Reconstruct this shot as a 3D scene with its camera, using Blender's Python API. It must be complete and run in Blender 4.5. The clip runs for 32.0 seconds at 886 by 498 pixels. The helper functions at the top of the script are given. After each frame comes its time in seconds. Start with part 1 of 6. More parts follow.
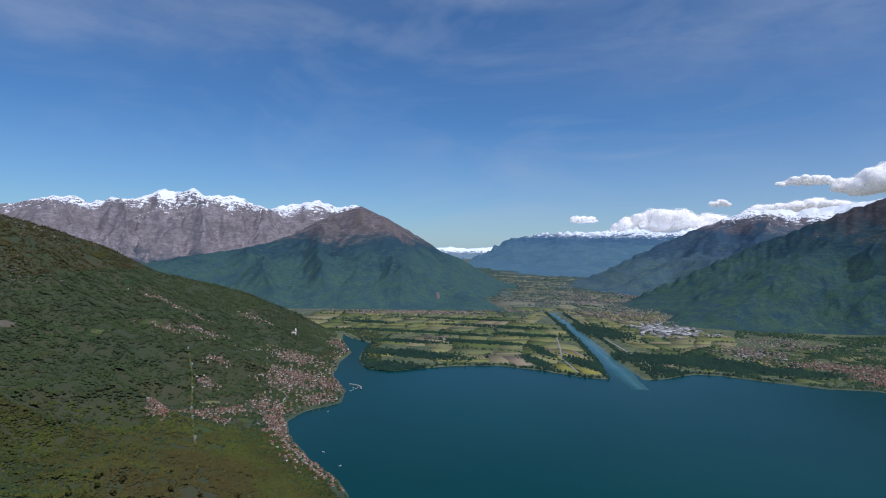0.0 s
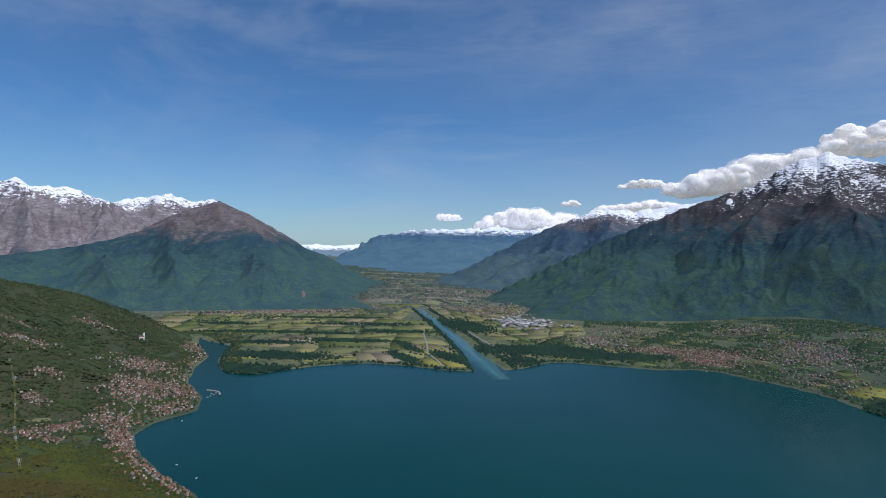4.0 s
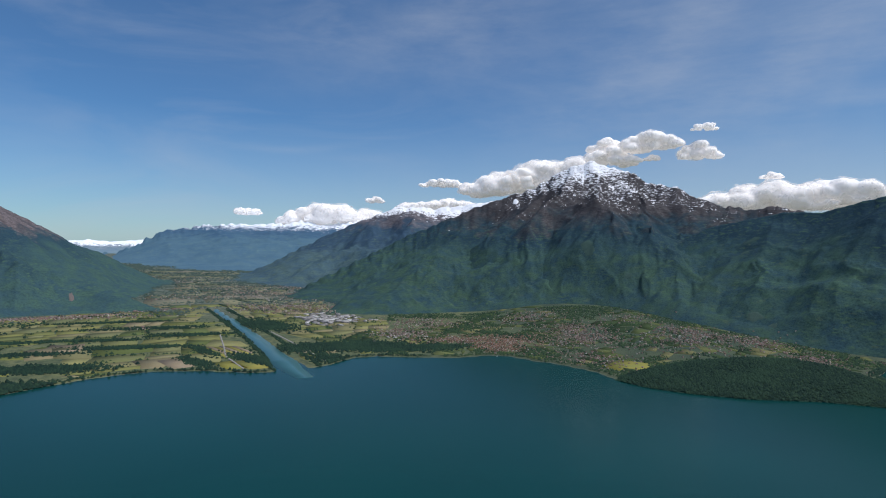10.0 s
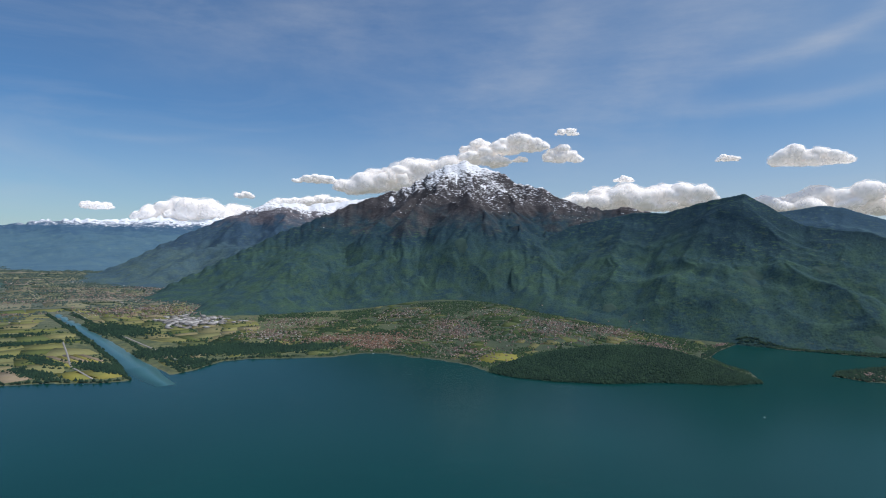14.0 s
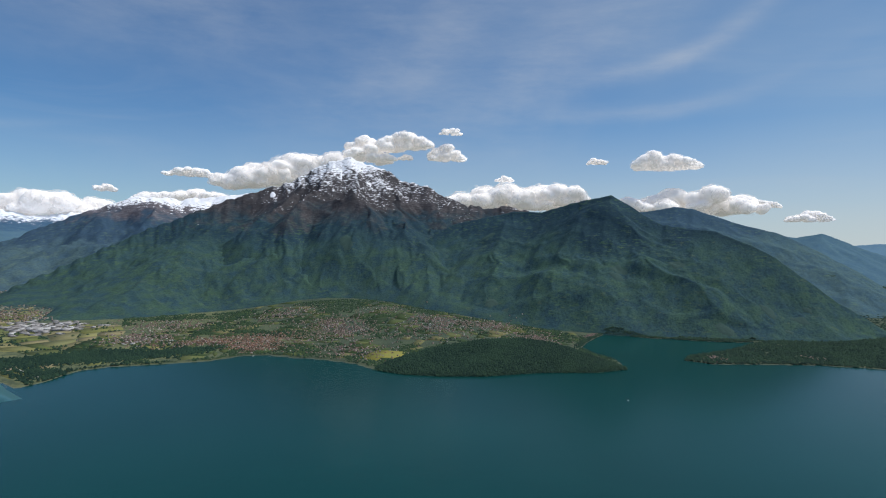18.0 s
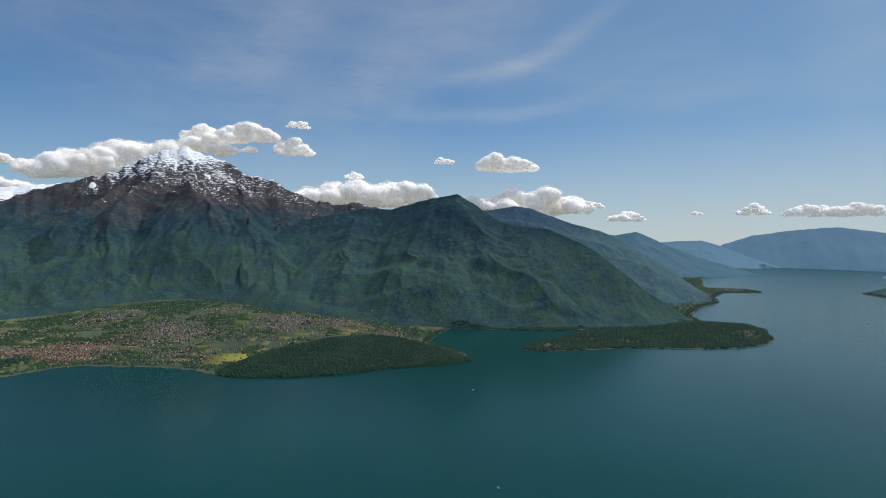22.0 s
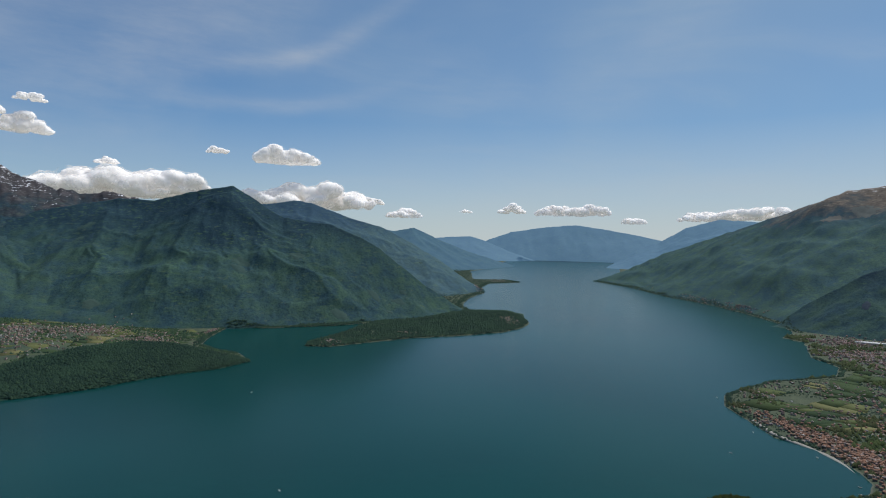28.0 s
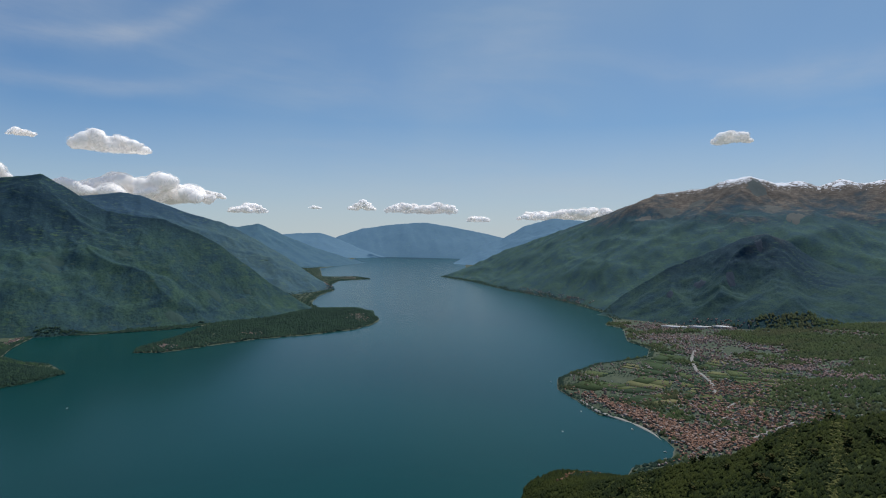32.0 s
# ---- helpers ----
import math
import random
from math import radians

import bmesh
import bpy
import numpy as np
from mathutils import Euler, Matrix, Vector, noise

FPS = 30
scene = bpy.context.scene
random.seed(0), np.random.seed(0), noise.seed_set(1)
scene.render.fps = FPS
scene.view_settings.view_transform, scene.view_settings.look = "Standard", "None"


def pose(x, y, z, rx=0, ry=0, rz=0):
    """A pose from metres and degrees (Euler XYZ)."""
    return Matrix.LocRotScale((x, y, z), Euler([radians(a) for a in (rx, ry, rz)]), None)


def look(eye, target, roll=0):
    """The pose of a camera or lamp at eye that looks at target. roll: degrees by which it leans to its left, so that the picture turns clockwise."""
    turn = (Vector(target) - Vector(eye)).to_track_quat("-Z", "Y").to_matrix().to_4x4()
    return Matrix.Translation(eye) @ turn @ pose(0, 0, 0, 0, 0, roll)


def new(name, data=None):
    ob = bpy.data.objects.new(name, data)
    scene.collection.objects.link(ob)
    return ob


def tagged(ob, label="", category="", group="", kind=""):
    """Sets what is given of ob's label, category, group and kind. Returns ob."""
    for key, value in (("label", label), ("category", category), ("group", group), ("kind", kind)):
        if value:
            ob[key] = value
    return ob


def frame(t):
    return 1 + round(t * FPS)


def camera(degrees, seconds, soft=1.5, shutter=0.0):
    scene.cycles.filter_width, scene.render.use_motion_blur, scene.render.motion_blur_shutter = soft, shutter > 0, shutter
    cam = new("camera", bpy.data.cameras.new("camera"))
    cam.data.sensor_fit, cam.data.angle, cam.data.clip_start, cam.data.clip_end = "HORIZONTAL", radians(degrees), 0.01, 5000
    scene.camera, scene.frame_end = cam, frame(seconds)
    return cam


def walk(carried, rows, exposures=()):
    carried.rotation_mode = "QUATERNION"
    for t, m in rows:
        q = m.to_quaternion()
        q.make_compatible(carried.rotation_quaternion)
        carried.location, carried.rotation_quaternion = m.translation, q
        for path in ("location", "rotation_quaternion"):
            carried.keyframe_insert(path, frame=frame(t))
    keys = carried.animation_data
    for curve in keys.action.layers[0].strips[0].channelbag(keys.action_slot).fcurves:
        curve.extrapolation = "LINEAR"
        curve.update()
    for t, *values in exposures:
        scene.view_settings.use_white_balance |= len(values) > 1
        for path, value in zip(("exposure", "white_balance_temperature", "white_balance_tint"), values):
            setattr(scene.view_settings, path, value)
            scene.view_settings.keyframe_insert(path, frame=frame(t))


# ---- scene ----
# A mountain lake with its river plain, towns and snowy ranges, seen from a hovering drone that
# turns on the spot. The whole valley is drawn at a scale of 1:9 (110 m here are about 1 km of
# height above the lake), so that ranges 40 km away still lie within the lens's reach.
EYE_Z = 110.0
TURN = [(0, -0.00), (0.5, -1.83), (1, -3.74), (1.5, -5.47), (2, -6.99), (2.5, -8.62), (3, -10.12), (3.5, -11.60), (5.5, -17.72), (6, -19.24), (6.5, -20.76), (7, -22.35), (7.5, -24.04), (8, -25.91), (8.5, -27.51), (9, -29.03), (9.5, -30.69), (10, -32.33), (10.5, -33.91), (11, -35.46), (11.5, -36.87), (12, -38.37), (12.5, -40.00), (13, -41.58), (13.5, -43.11), (14, -44.60), (14.5, -45.94), (16.5, -51.62), (17, -52.98), (17.5, -54.45), (18, -55.92), (18.5, -57.44), (19, -59.10), (19.5, -60.88), (20, -62.83), (20.5, -64.77), (21, -66.66), (21.5, -68.54), (22, -70.74), (22.5, -72.91), (23, -74.94), (23.5, -76.83), (24, -78.56), (24.5, -80.31), (25, -82.17), (25.5, -84.01), (27.5, -90.58), (28, -92.15), (28.5, -93.91), (29, -95.96), (29.5, -98.09), (30, -100.00), (30.5, -101.88), (31, -103.63), (31.5, -105.32), (32, -106.94)]
cam = camera(75.0, 32.0, soft=1.05)


def aim(yaw, pitch=-0.504, lean=1.261):
    a, p = radians(yaw), radians(pitch)
    return look((0, 0, EYE_Z), (-math.sin(a) * math.cos(p), math.cos(a) * math.cos(p), EYE_Z + math.sin(p)), lean)


walk(cam, [(t, aim(yaw)) for t, yaw in TURN], exposures=[(0, -0.15, 5880, 15), (3, -0.14, 6000, 14), (7, -0.11, 6200, 12), (12, -0.05, 6380, 12), (16, 0.0, 6480, 11), (20, -0.04, 6520, 9), (24, -0.07, 6580, 8), (28, -0.10, 6580, 9), (32, -0.11, 6450, 10)])

# ---- sky and sun ----
SUN_AZ, SUN_EL = 140.0, 61.0      # degrees clockwise from straight ahead at the start; above the horizon


def node(tree, kind, links=None, **settings):
    """A node of that kind; links: input name or index -> socket or value."""
    n = tree.nodes.new(kind)
    for key, value in settings.items():
        setattr(n, key, value)
    for key, value in (links or {}).items():
        if isinstance(value, bpy.types.NodeSocket):
            tree.links.new(value, n.inputs[key])
        else:
            n.inputs[key].default_value = value
    return n


def ramp(tree, fac, stops):
    """A colour ramp over stops of (place, value or colour)."""
    n = tree.nodes.new("ShaderNodeValToRGB")
    tree.links.new(fac, n.inputs[0])
    e = n.color_ramp.elements
    while len(e) < len(stops):
        e.new(0.5)
    for el, (pos, col) in zip(e, stops):
        el.position = pos
        el.color = (col, col, col, 1) if isinstance(col, (int, float)) else (*col, 1)
    return n.outputs[0]


def mixed(tree, fac, a, b, blend="MIX"):
    n = tree.nodes.new("ShaderNodeMix")
    n.data_type, n.blend_type = "RGBA", blend
    for i, v in ((0, fac), (6, a), (7, b)):
        if isinstance(v, bpy.types.NodeSocket):
            tree.links.new(v, n.inputs[i])
        else:
            n.inputs[i].default_value = v if i == 0 else (*v, 1)
    return n.outputs[2]


def noised(tree, vector, scale, detail=4.0, rough=0.55, distortion=0.0):
    return node(tree, "ShaderNodeTexNoise", {"Vector": vector, "Scale": scale, "Detail": detail, "Roughness": rough, "Distortion": distortion}).outputs["Fac"]


def maths(tree, op, a, b=0.0, clamp=False):
    return node(tree, "ShaderNodeMath", {0: a, 1: b}, operation=op, use_clamp=clamp).outputs[0]


world = bpy.data.worlds.new("sky")
scene.world = world
world.use_nodes = True
wt = world.node_tree
wt.nodes.clear()
sky = node(wt, "ShaderNodeTexSky", sky_type="NISHITA", sun_disc=False, sun_elevation=radians(SUN_EL), sun_rotation=radians(SUN_AZ),
           altitude=900.0, air_density=1.0, dust_density=0.25, ozone_density=5.0)
coord = node(wt, "ShaderNodeTexCoord").outputs["Generated"]
# thin cirrus: streaks stretched across the sky, thicker in the upper part
squash = node(wt, "ShaderNodeMapping", {"Vector": coord, "Rotation": (0.25, 0.1, 0.5), "Scale": (1.6, 1.0, 5.0)}).outputs[0]
wisps = ramp(wt, noised(wt, squash, 1.7, 7.0, 0.55, 0.7), [(0.48, 0.0), (0.78, 1.0)])
broad = ramp(wt, noised(wt, coord, 1.5, 3.0), [(0.40, 0.0), (0.66, 1.0)])
veil = maths(wt, "MULTIPLY", maths(wt, "MULTIPLY", wisps, broad), 0.24)
tinted = mixed(wt, 1.0, sky.outputs[0], (0.64, 0.99, 1.20), "MULTIPLY")
# the veil thickens towards the sun
toward = node(wt, "ShaderNodeVectorMath", {0: coord, 1: (math.sin(radians(SUN_AZ)), math.cos(radians(SUN_AZ)), 0.0)}, operation="DOT_PRODUCT").outputs["Value"]
thick = maths(wt, "ADD", 0.05, maths(wt, "MULTIPLY", maths(wt, "ADD", toward, 0.2, True), 0.45))
skycol = mixed(wt, maths(wt, "MULTIPLY", veil, 1.5, True), tinted, (6.0, 6.6, 7.6))
skycol = mixed(wt, maths(wt, "MULTIPLY", thick, ramp(wt, noised(wt, coord, 1.1, 4.0), [(0.3, 0.25), (0.7, 1.0)])), skycol, (4.5, 6.1, 7.2))
height = node(wt, "ShaderNodeSeparateXYZ", {0: coord}).outputs[2]
pale = maths(wt, "MULTIPLY", ramp(wt, height, [(0.0, 1.0), (0.05, 0.75), (0.20, 0.0)]), maths(wt, "ADD", 0.56, maths(wt, "MULTIPLY", toward, 0.38)), True)
skycol = mixed(wt, pale, skycol, (7.0, 7.5, 7.7))


def streak(col, az, el, lean_deg, long, thin, strength):
    """A single cirrus streak: centre by bearing and height, its lean, half-length and half-width in radians."""
    a, e, l = radians(az), radians(el), radians(lean_deg)
    c = Vector((-math.sin(a) * math.cos(e), math.cos(a) * math.cos(e), math.sin(e)))
    right = Vector((math.cos(a), math.sin(a), 0))
    up = right.cross(c)
    along, across = right * math.cos(l) + up * math.sin(l), up * math.cos(l) - right * math.sin(l)
    wobble = maths(wt, "MULTIPLY", maths(wt, "SUBTRACT", noised(wt, coord, 5.0, 5.0), 0.5), thin * 3.0)
    u = node(wt, "ShaderNodeVectorMath", {0: coord, 1: along}, operation="DOT_PRODUCT").outputs["Value"]
    v = node(wt, "ShaderNodeVectorMath", {0: coord, 1: across}, operation="DOT_PRODUCT").outputs["Value"]
    bend = maths(wt, "MULTIPLY", maths(wt, "MULTIPLY", u, u), 0.9)
    v = maths(wt, "ADD", maths(wt, "SUBTRACT", v, bend), wobble)
    fall = maths(wt, "ADD", maths(wt, "POWER", maths(wt, "DIVIDE", u, long), 2.0), maths(wt, "POWER", maths(wt, "DIVIDE", maths(wt, "ABSOLUTE", v), thin), 2.0))
    front = maths(wt, "GREATER_THAN", node(wt, "ShaderNodeVectorMath", {0: coord, 1: c}, operation="DOT_PRODUCT").outputs["Value"], 0.2)
    glow_ = maths(wt, "MULTIPLY", maths(wt, "MULTIPLY", maths(wt, "EXPONENT", maths(wt, "MULTIPLY", fall, -1.0)), front), ramp(wt, noised(wt, squash, 6.0, 6.0, 0.65), [(0.3, 0.35 * strength), (0.7, strength)]))
    return mixed(wt, glow_, col, (6.6, 7.1, 7.8))


for row in [(-77.8, 17.5, 22, 0.16, 0.016, 0.42), (-75.5, 12.4, 6, 0.17, 0.014, 0.30), (-70, 19, 35, 0.22, 0.05, 0.22), (32, 20, -8, 0.30, 0.04, 0.22), (-30, 19.5, 20, 0.25, 0.06, 0.22), (-141, 14.5, 4, 0.22, 0.022, 0.30),
            (-52, 17, 32, 0.20, 0.045, 0.22), (-110, 17, 24, 0.30, 0.06, 0.16), (-4, 23, -6, 0.12, 0.014, 0.25), (-17, 8.6, 3, 0.10, 0.006, 0.16),
            (-60, 15, 26, 0.36, 0.13, 0.22), (-48, 21, 12, 0.30, 0.08, 0.16), (34, 17, -6, 0.20, 0.03, 0.26)]:
    skycol = streak(skycol, *row)
back = node(wt, "ShaderNodeBackground", {"Color": skycol, "Strength": 0.080})
node(wt, "ShaderNodeOutputWorld", {"Surface": back.outputs[0]})

sun = new("sun", bpy.data.lights.new("sun", "SUN"))
sun.data.energy, sun.data.angle, sun.data.color = 3.7, radians(0.55), (1.0, 0.965, 0.91)
sa, se = radians(SUN_AZ), radians(SUN_EL)
sun.matrix_world = look((math.sin(sa) * math.cos(se) * 900, math.cos(sa) * math.cos(se) * 900, math.sin(se) * 900), (0, 0, 0))


# ---- materials ----
def material(name):
    m = bpy.data.materials.new(name)
    m.use_nodes = True
    t = m.node_tree
    return m, t, t.nodes["Principled BSDF"]


def place(tree):
    return node(tree, "ShaderNodeNewGeometry").outputs["Position"]


def bump(tree, bsdf, height, strength, distance):
    n = node(tree, "ShaderNodeBump", {"Height": height, "Strength": strength, "Distance": distance})
    tree.links.new(n.outputs[0], bsdf.inputs["Normal"])


def slope_material(name, wood, wood_light, rock, tree_z, snow_z, meadow=0.0, grain=0.10, band=40.0, haze_glow=None, spread=90.0, dusk_z=None, steep_rock=60.0):
    """Forested flanks: conifer belts above dusk_z, scrub and rock above tree_z and on steep faces, broken snow on
    ledges above snow_z. Far flanks also emit a blue that paints in distance haze.
    """
    m, t, b = material(name)
    p = place(t)
    z = node(t, "ShaderNodeSeparateXYZ", {0: p}).outputs[2]
    lie = node(t, "ShaderNodeSeparateXYZ", {0: node(t, "ShaderNodeNewGeometry").outputs["Normal"]}).outputs[2]
    big, mid, fine = noised(t, p, 0.012, 5.0), noised(t, p, grain * 0.40, 6.0, 0.62), noised(t, p, grain * 3.4, 4.0, 0.7)
    layers = node(t, "ShaderNodeMapping", {"Vector": p, "Rotation": (0.10, 0.06, 0.0), "Scale": (1.0, 1.0, 3.6)}).outputs[0]
    terrace = noised(t, layers, grain * 0.9, 6.0, 0.72)
    green = mixed(t, ramp(t, mid, [(0.38, 0.0), (0.62, 1.0)]), wood, wood_light)
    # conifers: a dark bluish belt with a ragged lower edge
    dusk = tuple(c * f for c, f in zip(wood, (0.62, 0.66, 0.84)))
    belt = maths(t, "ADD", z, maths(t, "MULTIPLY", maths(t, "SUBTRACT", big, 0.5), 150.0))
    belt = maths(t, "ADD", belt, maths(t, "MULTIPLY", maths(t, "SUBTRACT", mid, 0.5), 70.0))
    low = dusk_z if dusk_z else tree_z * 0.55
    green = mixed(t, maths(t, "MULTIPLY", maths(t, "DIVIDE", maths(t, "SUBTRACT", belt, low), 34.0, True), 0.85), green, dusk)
    # single crowns, and the shade in the gaps between them painted dark
    green = mixed(t, ramp(t, fine, [(0.34, 0.25 if haze_glow else 0.62), (0.54, 0.0)]), green, tuple(c * 0.55 for c in wood))
    green = mixed(t, ramp(t, fine, [(0.58, 0.0), (0.74, 0.15 if haze_glow else 0.42)]), green, tuple(c * f for c, f in zip(wood_light, (1.35, 1.28, 1.05))))
    # terraces and small clearings
    green = mixed(t, maths(t, "MULTIPLY", ramp(t, terrace, [(0.53, 0.0), (0.64, 1.0)]), ramp(t, big, [(0.40, 0.05), (0.60, 0.8)])), green, tuple(c * f for c, f in zip(wood_light, (1.35, 1.25, 0.95))))
    if meadow:
        spots = maths(t, "MULTIPLY", ramp(t, noised(t, layers, 0.06, 6.0, 0.7), [(0.60, 0.0), (0.65, 1.0)]), meadow)
        green = mixed(t, spots, green, (0.105, 0.142, 0.080))
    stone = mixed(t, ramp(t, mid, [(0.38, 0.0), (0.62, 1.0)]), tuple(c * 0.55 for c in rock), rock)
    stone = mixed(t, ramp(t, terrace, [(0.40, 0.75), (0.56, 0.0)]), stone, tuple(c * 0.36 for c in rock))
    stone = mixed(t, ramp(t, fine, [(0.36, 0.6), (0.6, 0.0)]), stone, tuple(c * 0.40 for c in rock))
    zz = maths(t, "ADD", z, maths(t, "MULTIPLY", maths(t, "SUBTRACT", big, 0.5), band * 2.4))
    zz = maths(t, "ADD", zz, maths(t, "MULTIPLY", maths(t, "SUBTRACT", mid, 0.5), band * 2.0))
    zz = maths(t, "ADD", zz, maths(t, "MULTIPLY", maths(t, "SUBTRACT", 0.80, lie), steep_rock))
    high = maths(t, "DIVIDE", maths(t, "SUBTRACT", zz, tree_z - band / 2), band, True)
    col = mixed(t, high, green, stone)
    if snow_z:
        ledge = noised(t, layers, grain * 1.1, 7.0, 0.72)
        sz = maths(t, "ADD", z, maths(t, "MULTIPLY", maths(t, "SUBTRACT", ledge, 0.5), spread * 4.0))
        sz = maths(t, "ADD", sz, maths(t, "MULTIPLY", maths(t, "SUBTRACT", big, 0.5), spread * 1.2))
        sz = maths(t, "ADD", sz, maths(t, "MULTIPLY", maths(t, "SUBTRACT", lie, 0.70), spread * 1.2))
        white = ramp(t, maths(t, "DIVIDE", maths(t, "SUBTRACT", sz, snow_z - 5), 10.0, True), [(0.2, 0.0), (0.8, 1.0)])
        col = mixed(t, white, col, (0.82, 0.84, 0.88))
    t.links.new(col, b.inputs["Base Color"])
    b.inputs["Roughness"].default_value = 0.9
    b.inputs["Specular IOR Level"].default_value = 0.06
    # distance haze, emitted by the far slopes themselves
    if haze_glow:
        b.inputs["Emission Color"].default_value = (*haze_glow, 1)
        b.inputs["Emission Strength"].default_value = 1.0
    bump(t, b, maths(t, "ADD", mid, maths(t, "MULTIPLY", fine, 0.5)), 0.2 if haze_glow else 0.5, 3.5)
    return m


# Far ranges: haze painted in as pale blue colour, softer grain and faint emission.
HAZE_FAR = slope_material("hazy_far_slopes", (0.060, 0.105, 0.150), (0.070, 0.120, 0.160), (0.12, 0.16, 0.20), 330, 0, grain=0.035, haze_glow=(0.045, 0.095, 0.150), dusk_z=400)
HEADLAND = slope_material("hazy_headland_slopes", (0.048, 0.098, 0.140), (0.062, 0.118, 0.148), (0.12, 0.14, 0.16), 420, 0, grain=0.05, dusk_z=300, haze_glow=(0.014, 0.032, 0.052))
FAR_SNOW = slope_material("hazy_snowy_slopes", (0.055, 0.105, 0.145), (0.075, 0.130, 0.155), (0.16, 0.17, 0.21), 180, 212, grain=0.035, spread=60.0, haze_glow=(0.018, 0.044, 0.078), dusk_z=110)
FAR_PEAKS = slope_material("hazy_white_peaks", (0.10, 0.15, 0.19), (0.12, 0.17, 0.20), (0.22, 0.25, 0.29), 20, 62, grain=0.035, spread=30.0, haze_glow=(0.06, 0.10, 0.14), dusk_z=200)
# Mid-distance mountains: haze put into the colours as bluer forest and rock.
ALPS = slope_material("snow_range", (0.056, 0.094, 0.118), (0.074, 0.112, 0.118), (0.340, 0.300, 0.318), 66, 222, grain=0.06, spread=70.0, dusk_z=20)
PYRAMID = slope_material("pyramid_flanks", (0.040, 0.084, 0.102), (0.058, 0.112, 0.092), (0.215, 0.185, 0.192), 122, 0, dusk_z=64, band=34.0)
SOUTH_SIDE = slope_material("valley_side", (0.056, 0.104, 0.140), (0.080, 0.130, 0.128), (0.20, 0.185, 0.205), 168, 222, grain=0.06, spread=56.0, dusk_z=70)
# wood bluish for shaded forest, wood_light greener for sunlit: light painted into both
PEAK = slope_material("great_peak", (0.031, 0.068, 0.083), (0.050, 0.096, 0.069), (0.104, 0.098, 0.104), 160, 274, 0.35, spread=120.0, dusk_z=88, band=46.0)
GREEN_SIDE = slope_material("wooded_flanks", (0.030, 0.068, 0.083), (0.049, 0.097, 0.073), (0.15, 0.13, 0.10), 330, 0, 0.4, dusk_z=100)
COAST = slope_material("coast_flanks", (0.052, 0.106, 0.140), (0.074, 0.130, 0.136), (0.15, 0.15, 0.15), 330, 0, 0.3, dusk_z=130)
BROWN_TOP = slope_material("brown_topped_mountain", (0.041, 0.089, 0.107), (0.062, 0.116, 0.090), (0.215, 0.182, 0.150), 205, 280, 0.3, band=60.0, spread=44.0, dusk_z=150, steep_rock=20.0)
ROCK_SPUR = slope_material("craggy_spur", (0.027, 0.062, 0.078), (0.042, 0.083, 0.068), (0.074, 0.085, 0.096), 150, 0, band=50.0, dusk_z=60)
DARK_SPUR = slope_material("dark_spur", (0.024, 0.050, 0.042), (0.034, 0.066, 0.044), (0.12, 0.11, 0.10), 420, 0)
NEAR_SLOPE = slope_material("near_hillside", (0.032, 0.044, 0.011), (0.055, 0.066, 0.018), (0.13, 0.09, 0.05), 118, 0, 0.3, 0.2, 30.0, dusk_z=300)

m, t, b = material("lake_water")
WATER = m
p = place(t)
deep = mixed(t, ramp(t, noised(t, p, 0.004, 4.0), [(0.35, 0.0), (0.65, 1.0)]), (0.002, 0.037, 0.036), (0.003, 0.047, 0.044))
t.links.new(deep, b.inputs["Base Color"])
b.inputs["Roughness"].default_value = 0.22
b.inputs["IOR"].default_value = 1.33
b.inputs["Specular IOR Level"].default_value = 0.24
b.inputs["Specular Tint"].default_value = (0.60, 0.97, 1.0, 1)
bump(t, b, noised(t, p, 0.9, 3.0), 0.05, 0.5)

m, t, b = material("meadow_ground")
GROUND = m
p = place(t)
base = mixed(t, ramp(t, noised(t, p, 0.03, 5.0), [(0.4, 0.0), (0.6, 1.0)]), (0.040, 0.058, 0.030), (0.062, 0.080, 0.040))
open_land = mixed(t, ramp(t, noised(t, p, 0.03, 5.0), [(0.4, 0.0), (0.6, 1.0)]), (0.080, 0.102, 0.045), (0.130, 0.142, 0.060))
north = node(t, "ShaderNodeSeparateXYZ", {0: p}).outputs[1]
# up the valley the ground turns greyer and paler, haze painted in
hazy_land = mixed(t, ramp(t, noised(t, p, 0.03, 5.0), [(0.4, 0.0), (0.6, 1.0)]), (0.088, 0.112, 0.088), (0.135, 0.150, 0.110))
open_land = mixed(t, ramp(t, maths(t, "MULTIPLY", north, 0.001), [(0.75, 0.0), (1.0, 1.0)]), open_land, hazy_land)
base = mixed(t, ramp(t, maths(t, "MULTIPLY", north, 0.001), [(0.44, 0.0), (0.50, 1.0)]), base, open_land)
base = mixed(t, ramp(t, noised(t, p, 0.14, 5.0, 0.65), [(0.46, 0.0), (0.60, 0.8)]), base, (0.032, 0.052, 0.026))
zed = node(t, "ShaderNodeSeparateXYZ", {0: p}).outputs[2]
across = node(t, "ShaderNodeSeparateXYZ", {0: p}).outputs[0]
# the big fan and the western slopes: gardens and copses
fans = mixed(t, ramp(t, noised(t, p, 0.05, 5.0, 0.65), [(0.42, 0.0), (0.58, 1.0)]), (0.028, 0.050, 0.030), (0.056, 0.080, 0.038))
base = mixed(t, ramp(t, maths(t, "MULTIPLY", zed, 0.05), [(0.06, 0.0), (0.30, 1.0)]), base, fans)
# the near hillside: scrub and young wood
scrub = mixed(t, ramp(t, noised(t, p, 0.018, 5.0), [(0.40, 0.0), (0.62, 1.0)]), (0.036, 0.054, 0.018), (0.058, 0.056, 0.024))
